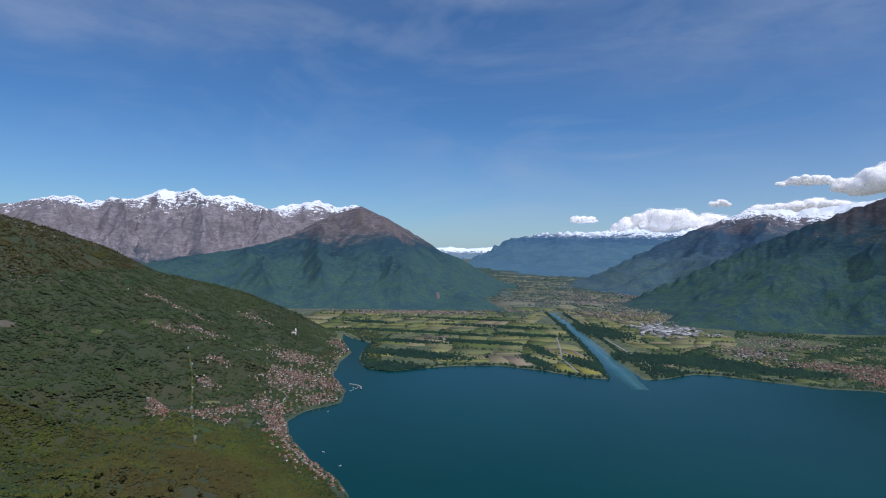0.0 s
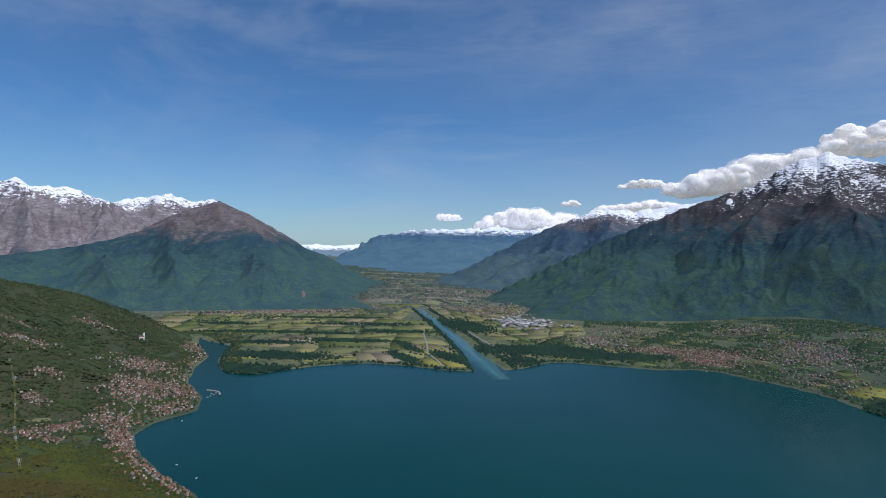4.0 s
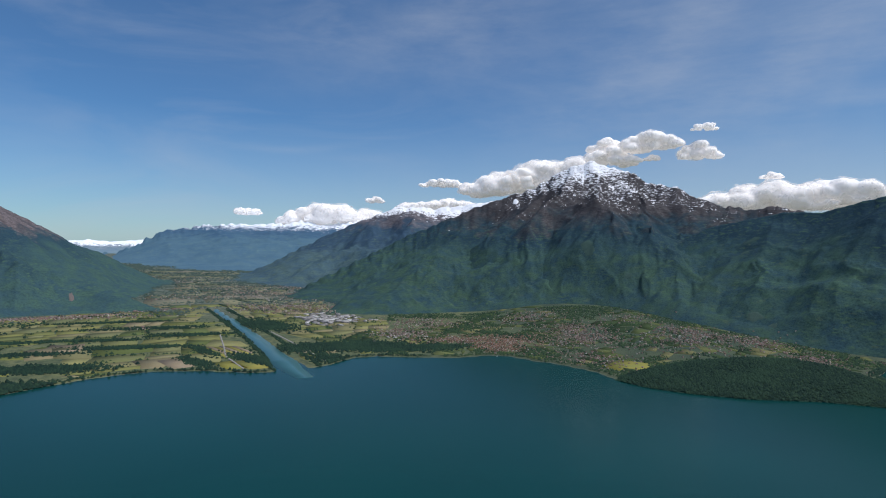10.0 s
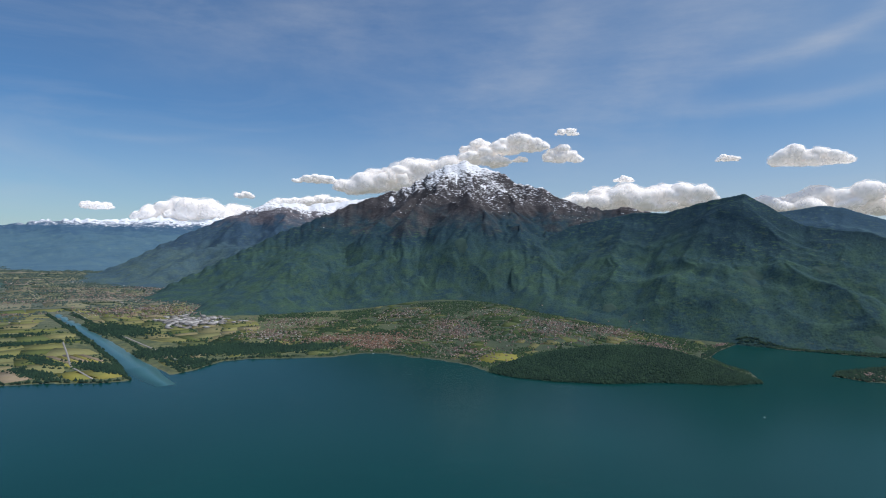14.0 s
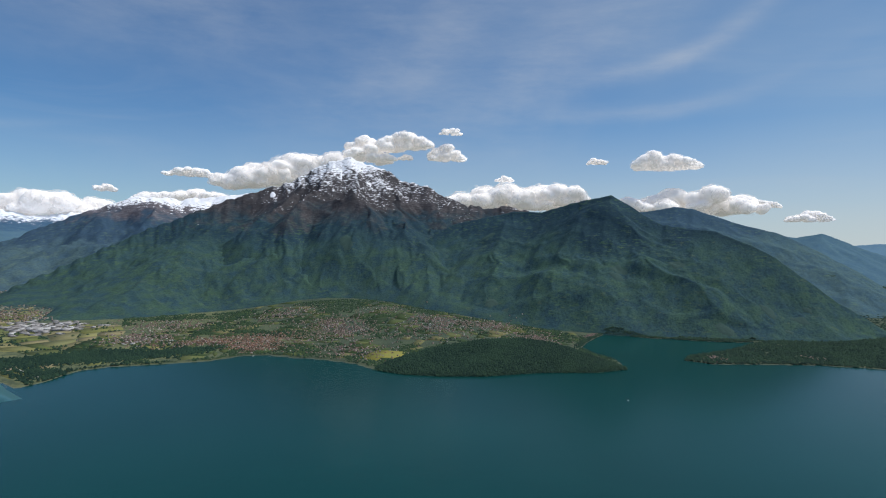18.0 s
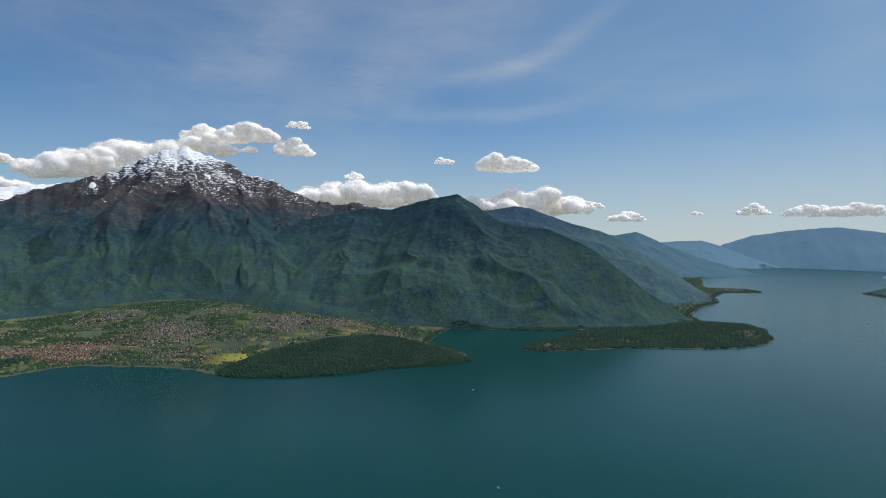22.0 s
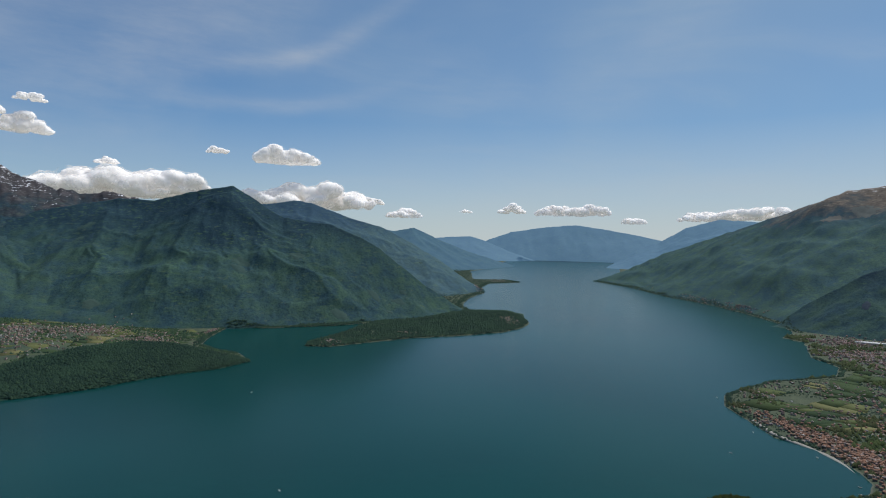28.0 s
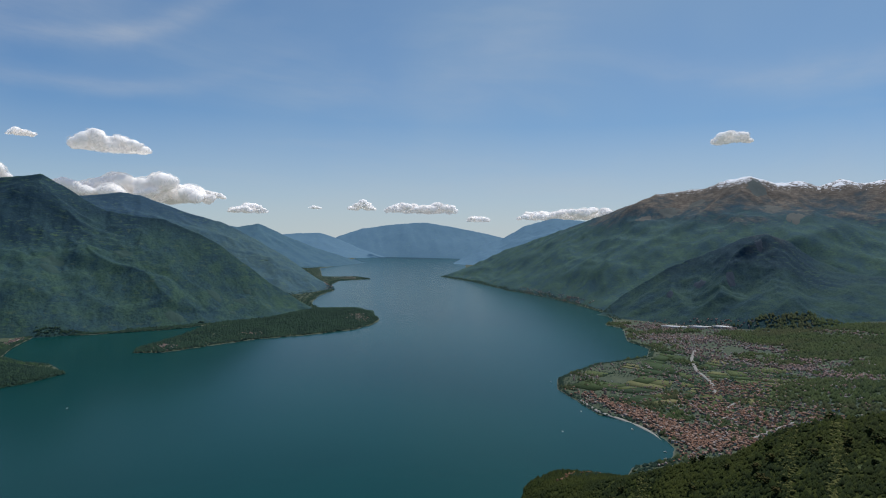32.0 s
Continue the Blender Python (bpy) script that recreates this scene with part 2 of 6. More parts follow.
scrub = mixed(t, ramp(t, noised(t, p, 0.9, 5.0, 0.7), [(0.35, 0.6), (0.65, 0.0)]), scrub, (0.030, 0.036, 0.013))
side = maths(t, "MULTIPLY", ramp(t, maths(t, "MULTIPLY", zed, 0.05), [(0.10, 0.0), (0.45, 1.0)]), ramp(t, maths(t, "MULTIPLY", across, -0.01), [(0.0, 0.0), (0.3, 1.0)]))
base = mixed(t, side, base, scrub)
base = mixed(t, ramp(t, maths(t, "ADD", zed, maths(t, "MULTIPLY", noised(t, p, 0.2), 0.5)), [(0.34, 0.45), (0.48, 0.0)]), base, (0.13, 0.13, 0.11))
t.links.new(base, b.inputs["Base Color"])
b.inputs["Roughness"].default_value = 0.95
bump(t, b, noised(t, p, 1.2, 4.0), 0.5, 0.6)

def cloud_material(name, thin=False):
    """Sunlit cloud with a faint added glow that lifts its shaded underside; thin: ragged outer wisps that let the sky
    through.
    """
    m, t, b = material(name)
    b.inputs["Base Color"].default_value = (0.72, 0.70, 0.685, 1)
    b.inputs["Roughness"].default_value = 1.0
    b.inputs["Specular IOR Level"].default_value = 0.0
    b.inputs["Subsurface Weight"].default_value = 0.0 if thin else 1.0
    b.inputs["Subsurface Radius"].default_value = (1.0, 1.0, 1.0)
    b.inputs["Subsurface Scale"].default_value = 70.0
    # added emission stands in for sunlight scattered inside the cloud
    b.inputs["Emission Color"].default_value = (1.0, 0.96, 0.93, 1)
    b.inputs["Emission Strength"].default_value = 0.22
    if thin:
        t.links.new(ramp(t, noised(t, place(t), 0.013, 5.0, 0.6), [(0.42, 0.0), (0.62, 0.5)]), b.inputs["Alpha"])
    return m


CLOUD, WISP = cloud_material("cloud_white"), cloud_material("cloud_wisps", True)


# ---- relief ----
def hashed(i, j, seed):
    v = np.sin(i * 127.1 + j * 311.7 + seed * 74.7) * 43758.5453
    return v - np.floor(v)


def value_noise(x, y, seed=0):
    i, j = np.floor(x), np.floor(y)
    u, v = x - i, y - j
    u, v = u * u * u * (u * (u * 6 - 15) + 10), v * v * v * (v * (v * 6 - 15) + 10)
    a, b_, c, d = hashed(i, j, seed), hashed(i + 1, j, seed), hashed(i, j + 1, seed), hashed(i + 1, j + 1, seed)
    return (a + (b_ - a) * u) * (1 - v) + (c + (d - c) * u) * v


def fbm(x, y, octaves=5, seed=0, ridged=False):
    total, gain, norm = 0.0, 1.0, 0.0
    for k in range(octaves):
        n = value_noise(x, y, seed + k * 13)
        total = total + gain * ((1 - np.abs(2 * n - 1)) if ridged else n)
        norm += gain
        gain *= 0.5
        x, y = x * 2.03 + 17.1, y * 2.03 - 9.3
    return total / norm


def smooth(a, b_, x):
    u = np.clip((x - a) / (b_ - a), 0, 1)
    return u * u * (3 - 2 * u)


# Shores of the lake, in plan, in order round the water.
NEAR_SHORE = [(229, -113), (178, -30), (120, 70), (40, 170), (-15, 222), (-38, 247), (-46, 265), (-65, 289), (-81, 317), (-94, 351), (-87, 372), (-68, 392),
              (-70, 429), (-88, 473), (-93, 529), (-89, 571), (-108, 640), (-124, 700)]
PLAIN_SHORE = [(-100, 655), (-78, 631), (-78, 572), (-75, 531), (-64, 503), (-43, 492), (-29, 500), (10, 520), (52, 525), (86, 512), (120, 487), (141, 480),
               (153, 556), (164, 670), (171, 795), (177, 950), (186, 950), (182, 814), (177, 672), (171, 558), (170, 480)]
TOWN_SHORE = [(190, 486), (223, 507), (246, 504), (281, 480), (313, 462), (343, 460), (363, 445), (369, 415), (382, 389), (386, 352), (381, 328), (383, 300),
              (398, 271), (421, 240), (466, 209), (498, 169), (531, 153), (568, 175), (578, 196), (609, 226), (664, 235), (718, 237), (734, 168), (762, 100), (794, 71)]
CAPE_SHORE = [(695, 96), (630, 122), (608, 120), (604, 95), (621, 73), (667, 13), (693, -52), (726, -109), (771, -140), (817, -156), (902, -159), (937, -140),
              (951, -89), (1030, -76), (1170, -98), (1318, -147), (1486, -158), (1644, -197), (1714, -301), (1824, -269), (1830, -168), (2397, -208),
              (2756, -355), (3106, -505)]
FAR_SHORE = [(3300, -470), (4330, -650), (4480, -900), (4340, -1340), (4100, -1400), (3316, -1178), (2713, -934)]
SOUTH_SHORE = [(2200, -820), (1853, -559), (1583, -581), (1289, -561), (1142, -577), (971, -562), (865, -545), (760, -505), (718, -462), (680, -464), (584, -407), (537, -403),
               (498, -370), (476, -295), (431, -233), (400, -216), (365, -213), (331, -210), (312, -223), (290, -223), (265, -217), (253, -205), (249, -179),
               (238, -167), (236, -133)]
SHORE = np.array(NEAR_SHORE + PLAIN_SHORE + TOWN_SHORE + CAPE_SHORE + FAR_SHORE + SOUTH_SHORE, float)


def shore_distance(x, y):
    """Metres to the shore line: positive on land, negative on the lake."""
    best, inside = np.full(x.shape, 1e9), np.zeros(x.shape, bool)
    for (ax, ay), (bx, by) in zip(SHORE, np.roll(SHORE, -1, 0)):
        dx, dy = bx - ax, by - ay
        u = np.clip(((x - ax) * dx + (y - ay) * dy) / (dx * dx + dy * dy), 0, 1)
        best = np.minimum(best, (x - ax - u * dx) ** 2 + (y - ay - u * dy) ** 2)
        if ay != by:
            inside ^= ((ay > y) != (by > y)) & (x < dx * (y - ay) / dy + ax)
    d = np.sqrt(best)
    return np.where(inside, -d, d)


# Crest of the hillside on which the near villages stand: place in plan and height.
NEAR_CREST = [(-113, 668, 1), (-172, 664, 29), (-226, 652, 51), (-300, 634, 74), (-366, 620, 113), (-418, 592, 131), (-440, 573, 139), (-560, 420, 165),
              (-600, 200, 190), (-560, -60, 200), (-450, -300, 190), (-250, -520, 160)]


def ground_z(x, y):
    """Height of the land sheet over the lake."""
    wob = (fbm(x * 0.05, y * 0.05, 4, 3) - 0.5) * np.clip(np.hypot(x, y) * 0.007, 2, 12)
    d = shore_distance(x, y) + wob
    az = np.degrees(np.arctan2(x, y))
    z = np.where(d > 0, np.minimum(0.7, d * 0.25), np.maximum(d * 0.25, -6.0))
    land = np.maximum(d, 0)
    fan = smooth(33, 46, az) * (1 - smooth(76, 84, az)) * smooth(0, 1, y / 200)
    z = z + fan * np.maximum(land - 70, 0) * 0.075
    west = smooth(112, 124, az) * (1 - smooth(170, 200, az))
    z = z + west * np.clip(land - 70, 0, 600) * 0.105 * smooth(0.3, 1.0, (az - 112) / 34)
    # near hillside
    best, total, weight = np.full(x.shape, 1e9), np.zeros(x.shape), np.zeros(x.shape)
    for (ax, ay, az_), (bx, by, bz) in zip(NEAR_CREST, NEAR_CREST[1:]):
        dx, dy = bx - ax, by - ay
        u = np.clip(((x - ax) * dx + (y - ay) * dy) / (dx * dx + dy * dy), 0, 1)
        q = (x - ax - u * dx) ** 2 + (y - ay - u * dy) ** 2
        w = 1 / (q + 30.0) ** 2.5
        total, weight = total + w * (az_ + (bz - az_) * u), weight + w
        best = np.minimum(best, q)
    top = total / weight
    dc = np.sqrt(best)
    u = land / (land + dc + 1e-6)
    hill = top * u ** 0.92
    rough = (fbm(x * 0.018, y * 0.018, 5, 8, True) - 0.55) * 20 * smooth(0, 90, land) * smooth(0, 120, dc)
    near = smooth(-8, 8, np.degrees(np.arctan2(-x, y)) - 7.0) * (y > 0) + (y <= 0) * smooth(0, 30, -x + 10)
    near = np.maximum(near, 1 - smooth(200, 262, np.hypot(x, y)))
    near = near * (1 - smooth(690, 720, np.hypot(x, y)))
    return z + np.maximum(hill + rough, 0) * near


def mesh_grid(name, X, Y, Z, mat, wrap=False, keep=None):
    """A smooth sheet from grids of coordinates."""
    rows, cols = X.shape
    me = bpy.data.meshes.new(name)
    idx = np.arange(rows * cols).reshape(rows, cols)
    nxt = np.roll(idx, -1, 1) if wrap else idx[:, 1:]
    cur = idx if wrap else idx[:, :-1]
    quads = np.stack([cur[:-1], nxt[:-1], nxt[1:], cur[1:]], -1).reshape(-1, 4)
    if keep is not None:
        quads = quads[keep.ravel()[quads].any(1)]
    me.vertices.add(rows * cols)
    me.vertices.foreach_set("co", np.stack([X, Y, Z], -1).astype(np.float32).ravel())
    me.loops.add(quads.size)
    me.loops.foreach_set("vertex_index", quads.astype(np.int32).ravel())
    me.polygons.add(len(quads))
    me.polygons.foreach_set("loop_start", np.arange(0, quads.size, 4, dtype=np.int32))
    me.polygons.foreach_set("use_smooth", np.ones(len(quads), bool))
    me.update(calc_edges=True)
    me.materials.append(mat)
    return new(name, me)


# land and lake bed, one sheet to the horizon, finer inside the turned-through arc
fine_az = np.arange(-44, 150, 0.42)
wide_az = np.arange(150, 316, 2.0)
AZ = np.radians(np.concatenate([fine_az, wide_az]))
RR = np.concatenate([[0.0, 12, 24, 36], 45 * (4980 / 45) ** (np.linspace(0, 1, 270))])
ga, gr = np.meshgrid(AZ, RR)
gx, gy = gr * np.sin(ga), gr * np.cos(ga)
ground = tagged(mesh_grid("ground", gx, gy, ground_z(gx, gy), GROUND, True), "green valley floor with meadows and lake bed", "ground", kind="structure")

me = bpy.data.meshes.new("lake")
bm = bmesh.new()
bmesh.ops.create_circle(bm, cap_ends=True, segments=96, radius=4990)
bm.to_mesh(me)
bm.free()
me.materials.append(WATER)
lake = tagged(new("water", me), "calm dark teal lake water with faint ripples", "lake", kind="structure")

# ---- mountains: crest seen against the sky, and foot, by bearing ----
# rows: bearing to the left of straight ahead, rise of the crest, distance of crest, distance of foot
RELIEF, MOUNTAINS = [], {}


def land_z(x, y):
    """Height of the topmost land surface at places in plan."""
    z = ground_z(x, y)
    for entry in RELIEF:
        z = np.maximum(z, relief_z(entry, x, y))
    return z


def relief_z(entry, x, y):
    bearing, far = np.degrees(np.arctan2(-x, y)), np.hypot(x, y)
    z = np.full(x.shape, -99.0)
    for az_, tt, rc, rb, Z in (entry,):
        ok = (bearing > az_[0]) & (bearing < az_[-1])
        i = np.clip((bearing - az_[0]) / (az_[1] - az_[0]), 0, len(az_) - 1.001)
        c, b_ = np.interp(bearing, az_, rc), np.interp(bearing, az_, rb)
        j = np.interp((far - b_) / (c - b_), tt, np.arange(len(tt)), -1, -1)
        ok &= j >= 0
        j = np.clip(j, 0, len(tt) - 1.001)
        i0, j0 = i.astype(int), j.astype(int)
        u, v = i - i0, j - j0
        h = (Z[j0, i0] * (1 - u) + Z[j0, i0 + 1] * u) * (1 - v) + (Z[j0 + 1, i0] * (1 - u) + Z[j0 + 1, i0 + 1] * u) * v
        z = np.where(ok, np.maximum(z, h), z)
    return z


def slope_of(X, Y, Z):
    """Uphill slope, as its two parts in plan, of a sheet on any grid."""
    xi, xj = np.gradient(X)
    yi, yj = np.gradient(Y)
    zi, zj = np.gradient(Z)
    det = xi * yj - xj * yi
    det = np.where(np.abs(det) < 1e-6, 1e-6, det)
    return (zi * yj - zj * yi) / det, (zj * xi - zi * xj) / det


def gullies(X, Y, Z, size, depth, octaves, mask, seed):
    """Wears branching gullies and sharp spurs into a slope; each finer set runs down the slope that the coarser ones left."""
    for k in range(octaves):
        gx, gy = slope_of(X, Y, Z)
        g = np.hypot(gx, gy) + 1e-6
        ux, uy = -gy / g, gx / g
        px, py = X / size, Y / size
        i0, j0 = np.floor(px), np.floor(py)
        C, S, W = 0.0, 0.0, 1e-6
        for di in (-1, 0, 1):
            for dj in (-1, 0, 1):
                i, j = i0 + di, j0 + dj
                vx = px - i - 0.1 - 0.8 * hashed(i, j, seed + k * 7)
                vy = py - j - 0.1 - 0.8 * hashed(i + 37.0, j - 11.0, seed + k * 7 + 3)
                w = np.exp(-2.6 * (vx * vx + vy * vy))
                ph = 6.2832 * (vx * ux + vy * uy)
                C, S, W = C + w * np.cos(ph), S + w * np.sin(ph), W + w
        C, S = C / W, S / W
        ridge = np.hypot(C, S) * (1 - 2 * np.abs(np.sin(np.arctan2(S, C) / 2)))
        Z = Z + ridge * depth * size * mask * np.clip(g / 0.45, 0, 1.3)
        size, depth = size * 0.5, depth * 0.92
    return Z


def mountain(name, rows, mat, label, steep=1.1, ribs=0.16, rib_size=55.0, jag=0.0, seed=0, foot_z=-3.0, step=0.15, front=80, kind="thing", spurs=(), worn=5, sharp=0.19):
    """rows: bearing, rise of the crest, distance of crest and of foot; spurs: bearing and share of the climb at the upper and lower end, half-width in degrees, height."""
    rows = sorted(rows)
    a = np.array([r[0] for r in rows], float)
    az_ = np.arange(a[0], a[-1] + step / 2, step)
    el, rc, rb = (np.interp(az_, a, np.array([r[k] for r in rows], float)) for k in (1, 2, 3))
    half = max(1, int(1.2 / step))
    bell = np.hanning(2 * half + 3)[1:-1]
    rc, rb = (np.convolve(np.pad(v, half, "edge"), bell / bell.sum(), "valid") for v in (rc, rb))
    zc = np.maximum(EYE_Z + rc * np.tan(np.radians(el)), foot_z + 0.5)
    tt = np.concatenate([np.linspace(0, 1, front), 1 + np.linspace(0.02, 0.5, 14)])
    A, T = np.meshgrid(np.radians(az_), tt)
    C, Bz = np.broadcast_to(rc, A.shape), np.broadcast_to(rb, A.shape)
    # below the crest the flank forgets its single peaks and drifts sideways
    drift = (fbm(np.degrees(A) * 0.22, T * 1.6, 3, seed + 15) - 0.5) * 9.0 * np.clip(1 - T, 0, 1)
    wide_ = max(1, int(3.5 / step))
    hat = np.hanning(2 * wide_ + 3)[1:-1]
    zs = np.convolve(np.pad(zc, wide_, "edge"), hat / hat.sum(), "valid")
    zs = np.interp(np.degrees(A) + drift, az_, zs) if kind == "thing" else zc[None]
    ZC = zs + (zc[None] - zs) * smooth(0.55, 1.0, T)
    R = Bz + (C - Bz) * T
    rise = np.maximum(ZC - foot_z, 0.3)
    prof = np.where(T <= 1, np.abs(T) ** steep, 1 - (T - 1) * 1.6)
    X, Y = -R * np.sin(A), R * np.cos(A)
    env = np.clip(np.sin(np.pi * np.clip(T, 0, 1)), 0, 1) ** 0.6
    Z = foot_z + rise * prof
    n1 = fbm(X / rib_size * 0.45, Y / rib_size * 0.45, 3, seed + 5) - 0.5
    n1 = n1 + 0.25 * (fbm(X / rib_size * 1.1, Y / rib_size * 1.1, 3, seed + 25, True) - 0.55)
    Z = Z + rise * n1 * ribs * 2.3 * env
    for b0, t0, b1, t1, wide, high in spurs:
        along = np.clip((T - t1) / (t0 - t1), 0, 1)
        off = np.degrees(A) - (b1 + (b0 - b1) * along) + (fbm(T * 5 + b0, T * 0 + b1, 3, seed + 8) - 0.5) * wide * 1.6
        fade = smooth(t1 - 0.10, t1 + 0.12, T) * (1 - smooth(t0 - 0.15, t0 + 0.05, T))
        Z = Z + high * fade * np.maximum(1 - np.abs(off) / wide, 0) ** 1.3
    mask = np.clip(env * 1.15, 0, 1) * np.clip(rise / 60, 0, 1)
    Z = gullies(X, Y, Z, rib_size * 1.25, ribs * sharp, worn, mask, seed)
    crest_line = EYE_Z + (zc[None] - EYE_Z) * R / C - (1 - T) * np.minimum(rise, 60) * 0.12
    Z = np.where(T < 1, np.minimum(Z, crest_line), Z)
    n3 = fbm(X * 0.09, Y * 0.09, 4, seed + 90, True) - 0.6
    Z = Z + n3 * np.minimum(rise * 0.014, 1.5) * np.clip(env + 0.15, 0, 1)
    if jag:
        crag = (fbm(np.degrees(A) * 1.7 * min(1.5, max(1.0, rc.mean() / 1900)), T * 3, 5, seed + 70) - 0.5) * smooth(0.6, 1.0, T)
        Z = Z + jag * crag
    ob = mesh_grid(name, X, Y, Z, mat)
    RELIEF.append((az_, tt, rc, rb, Z))
    MOUNTAINS[name] = (ob, RELIEF[-1])
    return tagged(ob, label, "mountain", kind=kind)


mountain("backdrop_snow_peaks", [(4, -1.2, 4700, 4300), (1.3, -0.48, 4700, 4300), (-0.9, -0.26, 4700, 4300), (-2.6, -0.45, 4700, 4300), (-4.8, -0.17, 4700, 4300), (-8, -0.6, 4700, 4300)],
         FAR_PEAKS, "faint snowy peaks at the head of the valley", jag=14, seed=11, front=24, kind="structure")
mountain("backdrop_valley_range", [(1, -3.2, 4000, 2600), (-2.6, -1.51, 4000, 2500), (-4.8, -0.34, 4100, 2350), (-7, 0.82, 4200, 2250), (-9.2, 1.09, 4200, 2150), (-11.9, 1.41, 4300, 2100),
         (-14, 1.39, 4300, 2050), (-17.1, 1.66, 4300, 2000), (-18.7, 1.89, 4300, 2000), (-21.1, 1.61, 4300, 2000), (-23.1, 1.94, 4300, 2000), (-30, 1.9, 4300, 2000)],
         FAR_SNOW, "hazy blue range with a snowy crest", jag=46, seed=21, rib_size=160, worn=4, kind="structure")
mountain("snowy_range", [(46, 2.6, 2000, 1300), (37.5, 2.34, 2000, 1300), (35.9, 2.66, 2000, 1300), (34, 3.33, 2000, 1300), (32.7, 3.37, 2000, 1300), (31.5, 2.88, 2000, 1300), (29.8, 3.36, 1980, 1300),
         (28.1, 3.36, 1980, 1300), (26.1, 4.27, 1950, 1280), (24.3, 4.17, 1950, 1280), (23.4, 4.58, 1930, 1270), (22.6, 3.86, 1930, 1260), (19.9, 4.04, 1930, 1250), (18.7, 3.52, 1950, 1240),
         (16.6, 2.97, 1980, 1230), (15.1, 3.4, 2000, 1230), (12.2, 3.89, 2000, 1230), (10.3, 3.41, 2000, 1230), (8.7, 3.68, 2000, 1250), (5, 1.5, 2000, 1250)],
         ALPS, "rocky mountain range with bright snow on its crest", 0.95, 0.24, 95, 16, 31, front=110, sharp=0.55,
         spurs=((23.4, 0.97, 22.6, 0.3, 1.8, 60), (29, 0.95, 28, 0.3, 2.0, 50), (16.6, 0.95, 18, 0.3, 1.6, 50), (34, 0.95, 33, 0.4, 2.0, 45)))
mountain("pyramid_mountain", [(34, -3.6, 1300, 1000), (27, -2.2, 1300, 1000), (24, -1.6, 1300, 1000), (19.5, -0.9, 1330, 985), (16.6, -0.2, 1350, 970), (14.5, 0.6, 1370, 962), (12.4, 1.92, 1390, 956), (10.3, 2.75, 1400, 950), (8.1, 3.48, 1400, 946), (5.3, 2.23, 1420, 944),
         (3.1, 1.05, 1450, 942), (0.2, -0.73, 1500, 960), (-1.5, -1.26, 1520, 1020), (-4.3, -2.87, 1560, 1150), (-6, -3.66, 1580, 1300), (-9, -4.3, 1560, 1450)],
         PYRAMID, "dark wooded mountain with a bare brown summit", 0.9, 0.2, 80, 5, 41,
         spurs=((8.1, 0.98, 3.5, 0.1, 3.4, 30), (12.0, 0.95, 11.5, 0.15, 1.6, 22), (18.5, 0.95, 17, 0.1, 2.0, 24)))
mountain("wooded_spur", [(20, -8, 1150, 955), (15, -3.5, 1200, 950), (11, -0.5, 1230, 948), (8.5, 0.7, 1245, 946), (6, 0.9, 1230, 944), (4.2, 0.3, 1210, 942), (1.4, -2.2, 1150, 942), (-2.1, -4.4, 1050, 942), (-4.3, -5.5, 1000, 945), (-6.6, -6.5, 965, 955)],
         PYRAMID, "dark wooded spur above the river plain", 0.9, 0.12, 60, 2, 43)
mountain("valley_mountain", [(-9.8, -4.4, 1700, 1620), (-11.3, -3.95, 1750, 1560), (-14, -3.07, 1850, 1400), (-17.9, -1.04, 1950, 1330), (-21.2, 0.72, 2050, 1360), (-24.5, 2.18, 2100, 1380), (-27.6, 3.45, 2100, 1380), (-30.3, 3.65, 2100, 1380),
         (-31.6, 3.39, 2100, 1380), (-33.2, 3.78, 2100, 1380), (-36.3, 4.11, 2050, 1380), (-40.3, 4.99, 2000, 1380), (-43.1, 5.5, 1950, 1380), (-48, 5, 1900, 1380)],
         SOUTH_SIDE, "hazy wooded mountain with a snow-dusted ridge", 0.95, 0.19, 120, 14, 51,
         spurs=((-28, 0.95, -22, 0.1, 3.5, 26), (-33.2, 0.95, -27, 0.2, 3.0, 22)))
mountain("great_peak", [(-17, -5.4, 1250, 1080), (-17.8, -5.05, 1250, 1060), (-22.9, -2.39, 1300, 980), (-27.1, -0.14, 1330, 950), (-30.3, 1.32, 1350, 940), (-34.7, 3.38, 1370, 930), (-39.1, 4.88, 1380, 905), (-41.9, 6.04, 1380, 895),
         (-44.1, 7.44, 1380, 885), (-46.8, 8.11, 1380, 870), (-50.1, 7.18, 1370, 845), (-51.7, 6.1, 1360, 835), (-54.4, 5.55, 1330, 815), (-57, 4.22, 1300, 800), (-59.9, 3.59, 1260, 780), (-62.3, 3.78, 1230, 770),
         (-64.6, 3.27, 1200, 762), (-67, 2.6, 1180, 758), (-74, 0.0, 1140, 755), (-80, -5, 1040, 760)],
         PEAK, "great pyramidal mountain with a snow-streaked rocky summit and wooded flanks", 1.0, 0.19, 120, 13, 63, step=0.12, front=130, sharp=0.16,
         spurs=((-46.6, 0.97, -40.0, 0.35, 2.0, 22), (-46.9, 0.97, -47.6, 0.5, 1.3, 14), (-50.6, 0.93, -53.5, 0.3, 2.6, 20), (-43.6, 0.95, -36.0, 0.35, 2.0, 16)))
